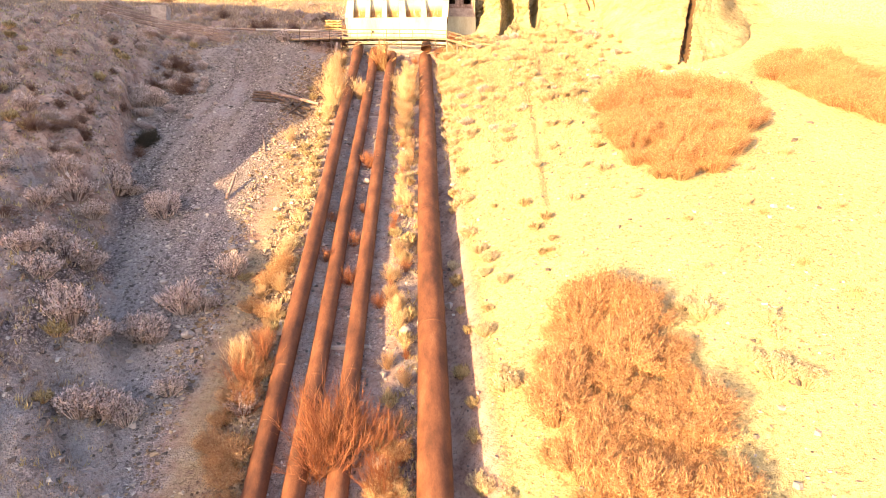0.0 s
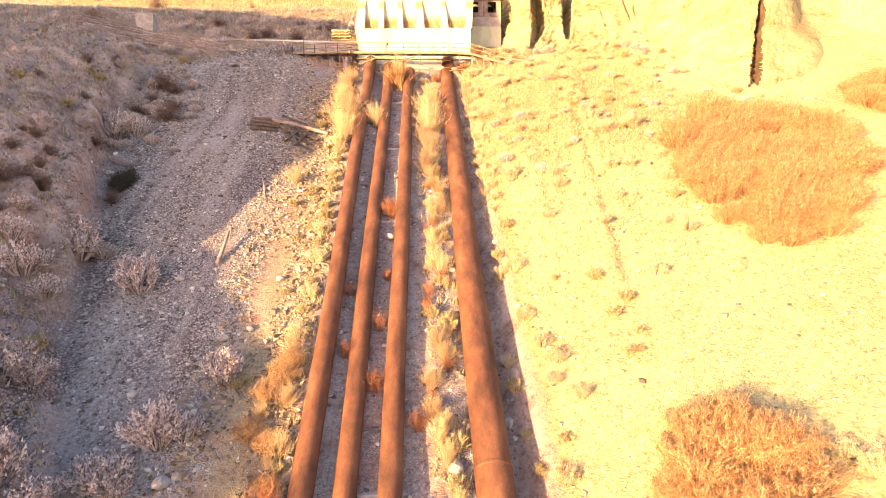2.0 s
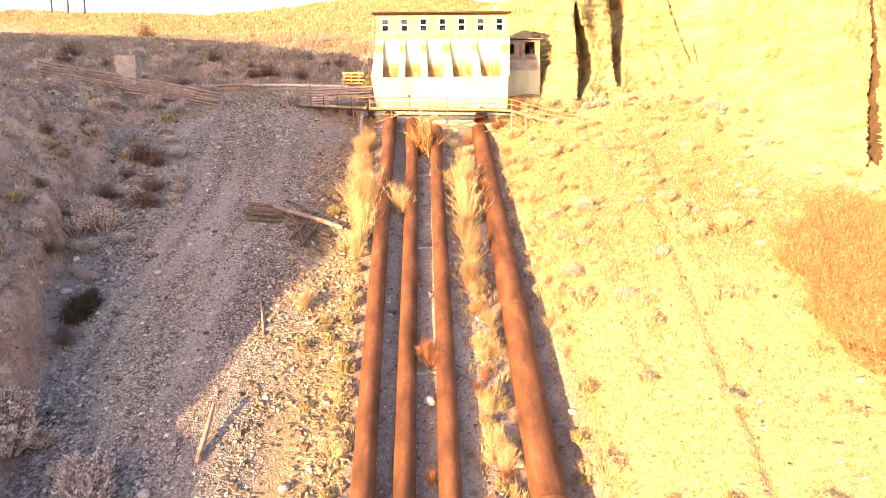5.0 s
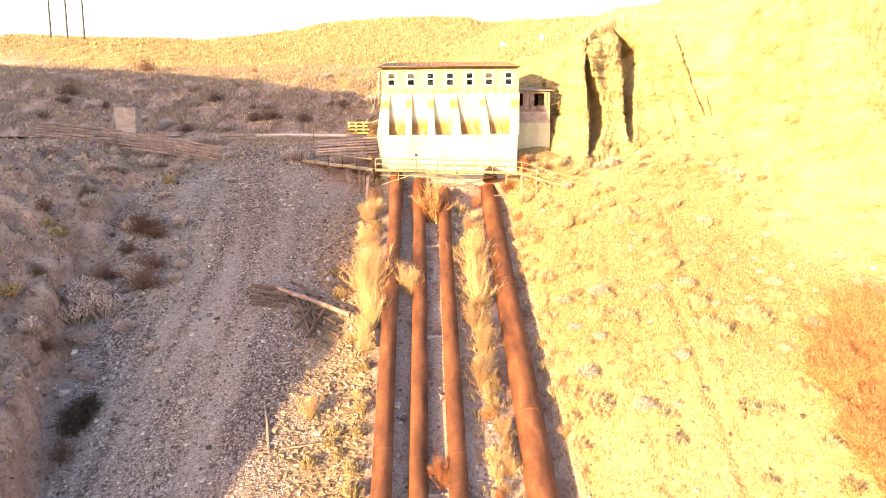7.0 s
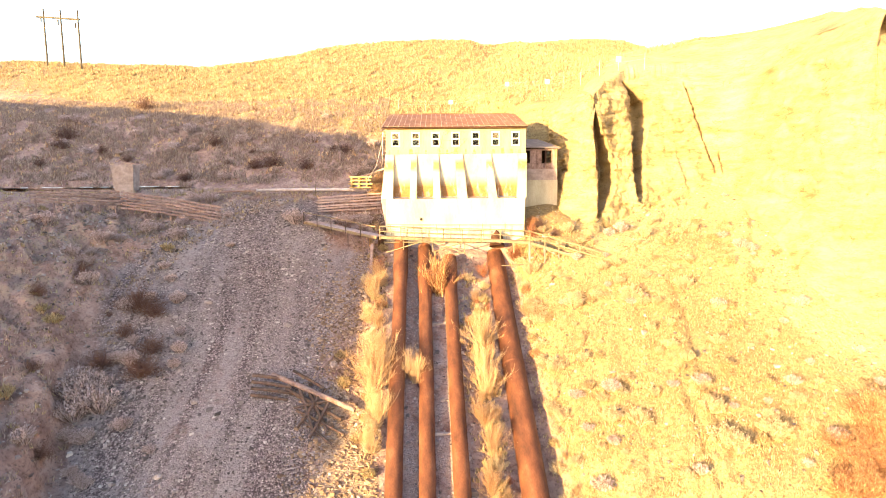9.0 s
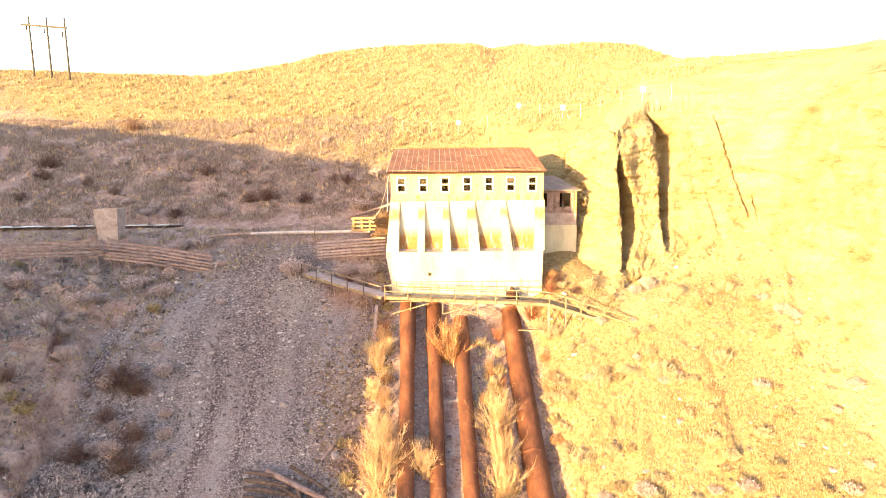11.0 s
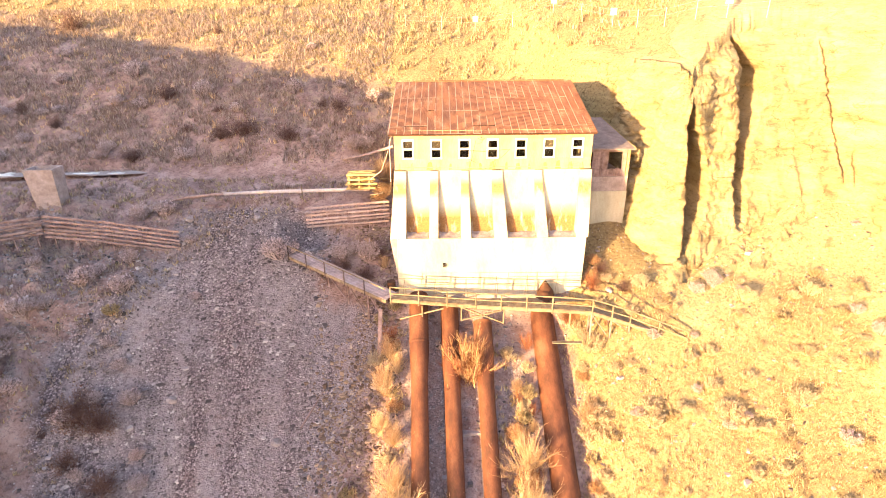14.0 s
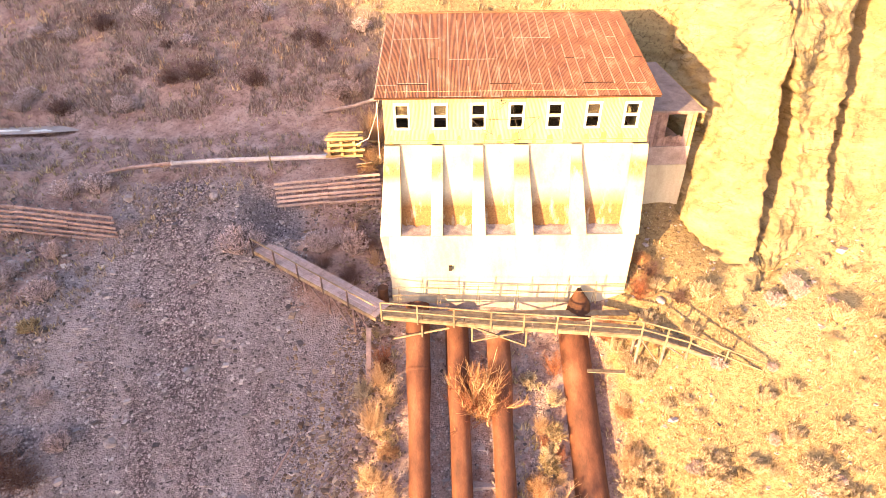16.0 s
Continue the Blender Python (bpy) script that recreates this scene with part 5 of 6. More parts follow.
# ---- transmission line on the skyline ----
def h_frame(x, y):
    z = min(float(ground(x + d, y)) for d in (-6, 0, 6))
    top = thing("power_pole", "dark wooden three-pole transmission structure with a crossarm", "power pole", "", (x, y, z))
    for k in (-1, 0, 1):
        bm = bmesh.new()
        tube(bm, [(k * 4.2, -k * 1.2, -2), (k * 4.2, -k * 1.2, 12.0 - k * 0.5)], [0.2, 0.13], 8)
        part("pole", bm, POLE, top)
        bm = bmesh.new()
        tube(bm, [(k * 4.2 - 0.6, -k * 1.2, 9.9 - k), (k * 4.2 - 0.6, -k * 1.2, 8.9 - k)], 0.12, 6)
        part("insulator", bm, POLE, top)
    bm = bmesh.new()
    beam(bm, (-5.9, 1.5, 11.0), (4.6, -1.3, 9.6), 0.25, 0.3)
    part("crossarm", bm, POLE, top)
    return top


h_frame(-79.5, 146)


# ---- canal behind the pier, and a far peak ----
bm = bmesh.new()
xs = np.arange(-75, -33.9, 1.0)
lo = [bm.verts.new((x, 95.7 + 0.25 * math.sin(x * 0.7), 29.02)) for x in xs]
hi = [bm.verts.new((x, 97.6 + 0.3 * math.sin(x * 0.5 + 1) - 1.7 * max(0, (x + 37) / 3.5), 29.02)) for x in xs]
for k in range(len(xs) - 1):
    bm.faces.new((lo[k], lo[k + 1], hi[k + 1], hi[k]))
tagged(link_mesh("water", bm, WATER), "still grey water in the canal", "water", "", "structure")
for k in range(16):
    r = random.Random(k)
    x = r.uniform(-58, -36)
    bm = bmesh.new()
    bmesh.ops.create_icosphere(bm, subdivisions=1, radius=1.0)
    bmesh.ops.scale(bm, vec=(r.uniform(0.3, 1.1), r.uniform(0.12, 0.3), 0.08), verts=bm.verts)
    ob = link_mesh("white_patch", bm, CANAL_WHITE)
    ob.location = (x, r.uniform(96.0, 97.2), 29.05)
    tagged(ob, "thin white patch on the canal water", "snow patch", "snow patches")
bm = bmesh.new()
r = random.Random(2)
rings = []
for j, (w, z) in enumerate(((130, 150), (75, 235), (42, 255), (14, 266))):
    rings.append([bm.verts.new((-654 + w * math.cos(a * 0.5236) * r.uniform(0.85, 1.15) + 6 * j, 1372 + 0.6 * w * math.sin(a * 0.5236), z + r.uniform(-2, 2))) for a in range(12)])
for p, q in zip(rings, rings[1:]):
    for k in range(12):
        bm.faces.new((p[k], p[(k + 1) % 12], q[(k + 1) % 12], q[k]))
bm.faces.new(rings[-1])
tagged(link_mesh("backdrop", bm, HAZE_ROCK), "distant rounded peak beyond the ridge", "mountain", "", "structure")

# ---- wire fence with white signs above the rock face ----
wire = thing("wire_fence", "thin post-and-wire fence with small white signs", "fence", "", (19.7, 91.2, float(ground(19.7, 91.2, 0.0))))
o = wire.location
line = [Vector(p) for p in ((22.6, 90.2, 0), (19.7, 91.2, 0), (18.2, 93.6, 0), (16.6, 96.2, 0), (15.0, 98.8, 0), (13.4, 101.3, 0), (11.3, 105.5, 0), (9.2, 109.7, 0), (5.0, 112.6, 0), (0.7, 115.0, 0), (-3.5, 116, 0), (-8.0, 116.5, 0))]
for k, p in enumerate(line):
    p.z = float(ground(p.x, p.y, 0.0))
    bm = bmesh.new()
    tube(bm, [p - o - Vector((0, 0, 0.3)), p - o + Vector((0, 0, 1.7))], 0.035, 6)
    part("post", bm, PALE_PIPE, wire)
    if k in (1, 5, 7, 9):
        bm = bmesh.new()
        box(bm, p - o + Vector((-0.33, -0.07, 1.1)), p - o + Vector((0.33, -0.045, 1.75)), None, 0.006)
        part("sign_board", bm, WHITE, wire, "blank white sign board")
for a, b in zip(line, line[1:]):
    for h in (1.55, 1.0):
        bm = bmesh.new()
        tube(bm, [a - o + Vector((0, 0, h)), b - o + Vector((0, 0, h))], 0.008, 4)
        part("wire", bm, PALE_PIPE, wire)

# ---- wires and a bracket on the pump house front ----
bm = bmesh.new()
for a, b in (((-2.45, 34.45), (-1.95, 34.45)), ((-3.9, 33.55), (-0.0, 33.6)), ((-3.9, 33.55), (-2.6, 32.6)), ((-0.0, 33.6), (-1.3, 32.6)), ((-1.6, 34.3), (-1.0, 32.3)), ((-2.6, 34.3), (-3.1, 32.1)), ((-3.1, 32.1), (-1.0, 32.3)), ((-2.5, 34.0), (-1.9, 34.5))):
    tube(bm, [(a[0], 82.55, a[1]), ((a[0] + b[0]) / 2, 82.5, (a[1] + b[1]) / 2 - 0.12), (b[0], 82.55, b[1])], 0.014, 5)
tube(bm, [(-2.2, 82.8, 34.5), (-2.2, 82.5, 34.5)], 0.04, 6)
hung = tagged(link_mesh("wire_bracket", bm, POLE), "slack dark wires and bracket on the wall", "wire bracket")
hung.matrix_basis = TURN_ABOUT @ hung.matrix_basis
bm = bmesh.new()
tube(bm, [(-9.0, 83.2, 34.6), (-9.5, 84.5, 33.0), (-10.3, 86.5, 31.0), (-11.6, 89.0, 29.6)], 0.03, 6)
hung = tagged(link_mesh("guy_cable", bm, PALE_PIPE), "pale cable slung from the eave to the ground", "cable")
hung.matrix_basis = TURN_ABOUT @ hung.matrix_basis
bm = bmesh.new()
beam(bm, (-9.15, 82.9, 34.4), (-9.2, 83.0, 31.0), 0.05, 0.05)
hung = tagged(link_mesh("downpipe", bm, PALE_PIPE), "pale downpipe at the corner of the pump house", "downpipe")
hung.matrix_basis = TURN_ABOUT @ hung.matrix_basis


bm = bmesh.new()
tube(bm, [(-9.25, 80.3, 21.2), (-9.25, 80.3, 24.0)], 0.33, 14)
tagged(link_mesh("rusty_drum", bm, RUST_DARK, None, "", False), "dark rusty steel drum standing by the wall", "drum")
bm = bmesh.new()
beam(bm, (-10.0, 77.9, 22.9), (-10.2, 76.2, float(ground(-10.2, 76.2)) + 0.1), 0.3, 0.06)
tagged(link_mesh("loose_plank", bm, TIMBER), "grey plank leaning against the walkway trestle", "plank")


# ---- plants ----
def twig_shrub(seed, stems, high, wide, side, thick=0.022, lean=0.75, leaf=0.0):
    """Bare branching shrub as (stems, twigs): three-sided tapering rods, joined."""
    r = np.random.RandomState(seed)
    out = []
    stem_v, stem_f, twig_v, twig_f = [], [], [], []

    def rod(vs, fs, pts, rad):
        base = len(vs)
        for i, p in enumerate(pts):
            q = rad * (1 - 0.8 * i / (len(pts) - 1))
            for k in range(3):
                a = 2.094 * k
                vs.append((p[0] + q * math.cos(a), p[1] + q * math.sin(a), p[2]))
        for i in range(len(pts) - 1):
            for k in range(3):
                a, b = base + 3 * i + k, base + 3 * i + (k + 1) % 3
                fs.append((a, b, b + 3, a + 3))

    for _ in range(stems):
        ang, tilt = r.uniform(0, 6.283), abs(r.normal(0, lean * 0.55))
        tilt = min(tilt, 1.25)
        ln = high * r.uniform(0.6, 1.05) * (1 - 0.18 * tilt)
        d = np.array([math.cos(ang) * math.sin(tilt) * wide / high * 1.2, math.sin(ang) * math.sin(tilt) * wide / high * 1.2, math.cos(tilt)])
        p = np.array([r.normal(0, 0.05 * wide), r.normal(0, 0.05 * wide), -0.15])
        pts = [p]
        for k in range(4):
            d = d + r.normal(0, 0.13, 3) + np.array([0, 0, 0.07])
            d = d / np.linalg.norm(d)
            pts.append(pts[-1] + d * ln / 4)
        rod(stem_v, stem_f, pts, thick * r.uniform(0.7, 1.3))
        for _k in range(side):
            i = r.randint(1, 4)
            f = r.uniform(0, 1)
            q = pts[i] * (1 - f) + pts[i + 1] * f
            e = (pts[i + 1] - pts[i]) / (ln / 4) + r.normal(0, 0.55, 3)
            e[2] = abs(e[2]) + 0.15
            e = e / np.linalg.norm(e)
            tl = ln * r.uniform(0.14, 0.34)
            m = q + e * tl * 0.5 + r.normal(0, 0.03, 3)
            rod(twig_v, twig_f, [q, m, q + e * tl + np.array([0, 0, 0.08 * tl])], thick * 0.5)
            if leaf:
                for _j in range(3):
                    c = m + r.normal(0, 0.12, 3)
                    u, v = r.normal(0, leaf, 3), r.normal(0, leaf, 3)
                    b = len(twig_v)
                    twig_v.extend([tuple(c), tuple(c + u), tuple(c + v)])
                    twig_f.append((b, b + 1, b + 2))
    return (stem_v, stem_f), (twig_v, twig_f)


def leafy_clump(seed, stems, high, wide, leaf, per, slim=0.42, wild=0.45):
    """Low clump: short woody stems carrying upright leaf blades."""
    r = np.random.RandomState(seed)
    sv, sf, lv, lf = [], [], [], []
    for _ in range(stems):
        ang, rad = r.uniform(0, 6.283), math.sqrt(r.uniform(0, 1))
        foot = np.array([math.cos(ang) * rad * wide * 0.16, math.sin(ang) * rad * wide * 0.16, -0.1])
        tip = np.array([math.cos(ang) * rad * wide * 0.5, math.sin(ang) * rad * wide * 0.5, high * (1.05 - 0.5 * rad ** 2) * r.uniform(0.75, 1.1)])
        b = len(sv)
        for p, q in ((foot, 0.022), (foot * 0.5 + tip * 0.5 - np.array([0, 0, 0.06]), 0.014), (tip, 0.006)):
            for k in range(3):
                sv.append((p[0] + q * math.cos(2.094 * k), p[1] + q * math.sin(2.094 * k), p[2]))
        for i in range(2):
            for k in range(3):
                a, c = b + 3 * i + k, b + 3 * i + (k + 1) % 3
                sf.append((a, c, c + 3, a + 3))
        for _k in range(per):
            f = r.uniform(0.45, 1.04)
            p = foot * (1 - f) + tip * f + r.normal(0, 0.06, 3) * wide * 0.5
            up = (tip - foot) / np.linalg.norm(tip - foot) + r.normal(0, wild, 3)
            up = up / np.linalg.norm(up) * leaf * r.uniform(0.7, 1.5)
            w = np.cross(up, p + np.array([0, 0, 0.2]) + r.normal(0, 0.25, 3) * wide)
            w = w / (np.linalg.norm(w) + 1e-6) * leaf * slim
            b2 = len(lv)
            lv.extend([tuple(p - w), tuple(p + w), tuple(p + up)])
            lf.append((b2, b2 + 1, b2 + 2))
    return (sv, sf), (lv, lf)


def facing(verts, faces, centre, up):
    """Turns each loose triangle so that its front looks outward."""
    v, f = np.array(verts), np.array(faces)
    n_ = np.cross(v[f[:, 1]] - v[f[:, 0]], v[f[:, 2]] - v[f[:, 0]])
    out = v[f].mean(1) - np.array(centre)
    out = out / (np.linalg.norm(out, axis=1, keepdims=True) + 1e-6) + np.array([0, 0, up])
    back = (n_ * out).sum(1) < 0
    f[back] = f[back][:, ::-1]
    return f.tolist()


def plant_kind(name, label, category, group, woody, foliage, stem_mat, leaf_mat, names):
    """Builds one plant far below the ground's reach as a pattern and returns it; it is then moved to its first place."""
    top = thing(name, label, category, group)
    raw(names[0], woody[0], woody[1], stem_mat, top)
    faces = facing(foliage[0], foliage[1], (0, 0, -0.5), 0.35) if names[1] == "foliage" else foliage[1]
    raw(names[1], foliage[0], faces, leaf_mat, top)
    return top


USED = {}


def plant(kind, x, y, size=1.0, turn=0.0, dz=0.0, flat=1.0):
    z = float(ground(x, y)) + dz
    m = Matrix.Translation((x, y, z)) @ Matrix.Rotation(turn, 4, "Z")
    ob = KINDS[kind]
    if kind in USED:
        ob = copy_thing(ob, m)
        ob.scale = (size, size, size * flat)
    else:
        USED[kind] = True
        ob.location, ob.rotation_euler, ob.scale = (x, y, z), (0, 0, turn), (size, size, size * flat)
    return ob


KINDS = {}
for k in range(3):
    w, t = twig_shrub(20 + k, 64, 3.2, 3.6, 24, 0.024, 0.8, 0.0)
    KINDS["tan", k] = plant_kind("bare_shrub", "tall dry tan shrub of bare upright twigs beside the pipes", "shrub", "tan shrubs", w, t, TWIG_TAN, TWIG_TAN, ("wood", "crown"))
    w, t = twig_shrub(30 + k, 50, 3.0, 3.8, 26, 0.02, 0.95, 0.0)
    KINDS["red", k] = plant_kind("red_shrub", "leafless reddish willow shrub growing between the pipes", "shrub", "red shrubs", w, t, TWIG_RED, TWIG_RED, ("wood", "crown"))
    w, t = leafy_clump(40 + k, 130, 2.6, 4.6, 0.26, 44, 0.075, 1.1)
    KINDS["thicket", k] = plant_kind("thicket_shrub", "dense orange-brown leafless shrub in a hillside thicket", "shrub", "thicket shrubs", w, t, TWIG_ORANGE, TWIG_ORANGE, ("wood", "crown"))
    w, t = twig_shrub(50 + k, 70, 1.6, 2.6, 9, 0.016, 1.25, 0.04)
    KINDS["dark", k] = plant_kind("dark_shrub", "low dark maroon-brown bare shrub on the shaded slope", "shrub", "dark shrubs", w, t, TWIG_MAROON, TWIG_MAROON, ("wood", "crown"))
w, t = twig_shrub(58, 90, 1.5, 2.4, 14, 0.02, 1.25, 0.05)
KINDS["burnt", 0] = plant_kind("burnt_shrub", "blackened shrub in a hollow at the foot of the bank", "shrub", "", w, t, TWIG_BLACK, TWIG_BLACK, ("wood", "crown"))
w, t = twig_shrub(97, 46, 3.0, 3.4, 30, 0.034, 0.95, 0.0)
KINDS["fan", 0] = plant_kind("fan_shrub", "pale leafless shrub fanning out between two pipes below the walkway", "shrub", "", w, t, TWIG_PALE, TWIG_ORANGE, ("wood", "crown"))
for k in range(4):
    w, t = leafy_clump(60 + k, 64, 0.95, 1.7, 0.095, 30, 0.34)
    KINDS["sage", k] = plant_kind("sagebrush", "pale grey-green sagebrush clump on dry ground", "sagebrush", "sagebrush", w, t, SAGE, SAGE, ("wood", "foliage"))
for k in range(4):
    w, t = leafy_clump(80 + k, 56, 0.9, 1.7, 0.085, 30, 0.32, 0.6)
    KINDS["brush", k] = plant_kind("pale_brush", "pale straw-coloured rounded brush on the sunlit slope", "brush", "pale brush", w, t, BRUSH, BRUSH, ("wood", "foliage"))
for k in range(3):
    w, t = leafy_clump(70 + k, 50, 0.7, 1.2, 0.22, 12, 0.14)
    KINDS["bunch", k] = plant_kind("bunchgrass", "clump of straw-coloured bunchgrass on the slope", "grass clump", "bunchgrass", w, t, TWIG_TAN, STRAW, ("wood", "foliage"))

rnd = random.Random(77)
# shrubs along the pipes
for kind, x, y, s in (("red", -4.7, 28.0, 1.45), ("red", -4.2, 27.0, 1.3), ("red", -3.6, 27.9, 1.2), ("red", -5.2, 26.8, 1.1), ("red", -2.0, 27.8, 0.9), ("red", -1.7, 25.8, 0.9), ("tan", -10.4, 32.0, 0.75), ("red", -10.0, 31.0, 0.85), ("red", -9.2, 32.6, 0.75), ("red", -9.5, 29.6, 0.7), ("tan", -9.3, 35.6, 0.5), ("tan", -9.4, 38.0, 0.5),
                      ("tan", -8.9, 66.6, 1.3), ("tan", -9.3, 65.6, 1.1), ("tan", -8.8, 63.2, 0.9), ("tan", -9.2, 61.5, 0.6), ("tan", -6.0, 66.6, 0.85), ("red", -3.8, 75.3, 1.0), ("red", -3.4, 75.0, 0.8), ("dark", -11.4, 82.2, 0.8), ("dark", -13.2, 83.0, 0.7), ("tan", -10.4, 80.6, 0.35), ("dark", -10.6, 84.2, 0.8), ("tan", -11.5, 86.3, 0.3), ("tan", -9.9, 83.0, 0.35), ("thicket", -10.0, 30.0, 0.6), ("thicket", -9.4, 31.6, 0.45), ("thicket", -9.6, 27.4, 0.55), ("thicket", -1.6, 25.6, 0.5), ("thicket", -0.9, 27.4, 0.4), ("thicket", -9.5, 25.0, 0.5), ("tan", -10.2, 90.4, 0.5), ("tan", -10.0, 92.6, 0.8), ("thicket", -10.2, 91.4, 0.36), ("thicket", -10.4, 94.2, 0.42), ("thicket", -10.6, 89.4, 0.3), ("tan", -10.8, 94.8, 0.6), ("tan", -0.1, 69.8, 1.05), ("tan", -0.3, 67.6, 0.95), ("tan", -0.4, 65.6, 1.0), ("tan", -0.9, 63.4, 0.7), ("tan", -0.5, 61.4, 0.75), ("tan", -0.9, 59.0, 0.7),
                      ("red", -4.0, 53.2, 0.55), ("red", -4.3, 53.6, 0.5), ("red", -4.6, 43.2, 0.45), ("red", -4.7, 39.3, 0.5), ("red", -6.7, 45.5, 0.35), ("red", -6.6, 41.0, 0.4), ("red", -4.2, 47.2, 0.3), ("red", -2.3, 37.0, 0.4), ("thicket", -0.6, 71.6, 0.4), ("thicket", -0.2, 69.0, 0.42), ("tan", -9.7, 74.2, 0.75), ("tan", -10.0, 72.0, 0.6), ("tan", -9.4, 76.3, 0.6), ("tan", -0.2, 74.2, 0.4), ("tan", 4.4, 72.2, 0.6), ("red", 4.4, 78.4, 0.6), ("red", 6.4, 79.4, 0.55), ("red", -9.4, 77.4, 0.5), ("red", 1.0, 77.0, 0.5), ("tan", -12.4, 56.8, 0.5)):
    plant((kind, rnd.randrange(3)), x, y, s, rnd.uniform(0, 6.28))
for kind, x, y, s in (("tan", -9.0, 68.8, 0.7), ("brush", -9.6, 70.2, 1.0), ("tan", -9.1, 71.2, 0.6), ("thicket", -9.0, 73.2, 0.3), ("brush", -9.8, 74.6, 1.1), ("tan", -8.9, 75.4, 0.5), ("thicket", -9.2, 77.0, 0.28), ("brush", -10.4, 76.2, 1.0), ("brush", -10.2, 72.2, 0.9), ("brush", -9.9, 67.4, 1.1), ("thicket", 0.4, 66.6, 0.36), ("brush", 0.2, 73.2, 0.9), ("brush", 0.8, 75.6, 0.8), ("brush", -0.6, 76.4, 0.9), ("thicket", -0.5, 63.6, 0.34), ("brush", -0.2, 60.6, 1.0), ("thicket", -0.6, 57.0, 0.3), ("brush", -0.5, 54.4, 1.0), ("thicket", -0.9, 51.0, 0.28), ("brush", -0.6, 48.0, 1.0), ("brush", 4.9, 77.6, 0.9), ("brush", 5.9, 76.0, 0.8), ("thicket", 4.6, 74.6, 0.28), ("thicket", 4.2, 68.6, 0.26), ("dark", 7.4, 80.6, 0.7), ("dark", 8.6, 78.8, 0.6), ("thicket", 6.9, 81.4, 0.3)):
    plant((kind, rnd.randrange(3)), x, y, s, rnd.uniform(0, 6.28))
plant(("fan", 0), -3.55, 75.0, 1.25, 0.7)
# strip of growth between the third and the thick pipe
y = 24.0
while y < 74:
    x = -0.9 + (y - 40) * 0.03 + rnd.uniform(-0.75, 0.75)
    if rnd.random() < 0.3:
        plant(("bunch", rnd.randrange(3)), x, y, rnd.uniform(0.7, 1.2), rnd.uniform(0, 6.28))
    elif rnd.random() < 0.7:
        plant(("tan", rnd.randrange(3)), x, y, rnd.uniform(0.22, 0.5), rnd.uniform(0, 6.28))
    else:
        plant(("red", rnd.randrange(3)), x, y, rnd.uniform(0.15, 0.35), rnd.uniform(0, 6.28))
    y += rnd.uniform(0.3, 0.75)
# growth along the far side of the thick pipe
y = 24.0
while y < 77:
    x = 3.4 + (y - 40) * 0.036 + rnd.uniform(-0.3, 1.2)
    pick = rnd.random()
    if pick < (0.5 if y > 55 else 0.25):
        plant(("brush", rnd.randrange(4)), x, y, rnd.uniform(0.6, 1.1), rnd.uniform(0, 6.28))
    elif pick < 0.7:
        plant(("bunch", rnd.randrange(3)), x, y, rnd.uniform(0.6, 1.1), rnd.uniform(0, 6.28))
    elif pick < 0.85:
        plant(("tan", rnd.randrange(3)), x, y, rnd.uniform(0.15, 0.3), rnd.uniform(0, 6.28))
    y += rnd.uniform(0.7, 1.5) if y > 55 else rnd.uniform(1.4, 2.8)
# dry growth on the outer side of the first pipe
y = 24.0
while y < 66:
    x = -9.3 - (0.8 if y < 40 else 0.3) * rnd.random() + (y - 40) * 0.012
    pick = rnd.random()
    if y < 41:
        plant(("tan" if pick < 0.5 else "thicket", rnd.randrange(3)), x - rnd.uniform(0, 1.2), y, rnd.uniform(0.28, 0.5) if pick < 0.5 else rnd.uniform(0.3, 0.5), rnd.uniform(0, 6.28))
    else:
        plant(("bunch" if pick < 0.6 else "brush", rnd.randrange(3)), x, y, rnd.uniform(0.6, 1.1), rnd.uniform(0, 6.28))
    y += rnd.uniform(0.6, 1.3) if y < 41 else rnd.uniform(1.0, 2.0)
# thickets on the sunlit slope
THICKETS = [[(8.2, 31.5), (10.6, 33.6), (13.4, 33.6), (14.6, 31), (15.0, 28), (14.8, 25), (14.4, 21), (14.0, 17), (8.0, 18), (7.2, 23), (7.2, 28)],
            [(19.4, 45.5), (20.8, 41.6), (26.0, 43.4), (30.5, 46.8), (34.0, 50), (33.4, 54), (31, 57), (26, 57.6), (21.6, 56), (19.2, 53), (19.2, 48.5)],
            [(39.5, 60.5), (44, 61.5), (49, 59.5), (52, 52), (50, 45), (45.5, 46.5), (42, 50.5), (40.2, 55)]]


def inside(x, y, ring):
    hit = False
    for (ax, ay), (bx, by) in zip(ring, ring[1:] + ring[:1]):
        if (ay > y) != (by > y) and x < ax + (bx - ax) * (y - ay) / (by - ay):
            hit = not hit
    return hit


for ring in THICKETS:
    x0, x1, y0, y1 = min(p[0] for p in ring), max(p[0] for p in ring), min(p[1] for p in ring), max(p[1] for p in ring)
    placed, tries = [], 0
    while tries < 1400:
        tries += 1
        x, y = rnd.uniform(x0, x1), rnd.uniform(y0, y1)
        if inside(x, y, ring) and all((x - a) ** 2 + (y - b) ** 2 > 1.25 ** 2 for a, b in placed):
            placed.append((x, y))
            plant(("thicket", rnd.randrange(3)), x, y, rnd.uniform(0.5, 0.9), rnd.uniform(0, 6.28), -0.1, rnd.uniform(0.8, 1.3))
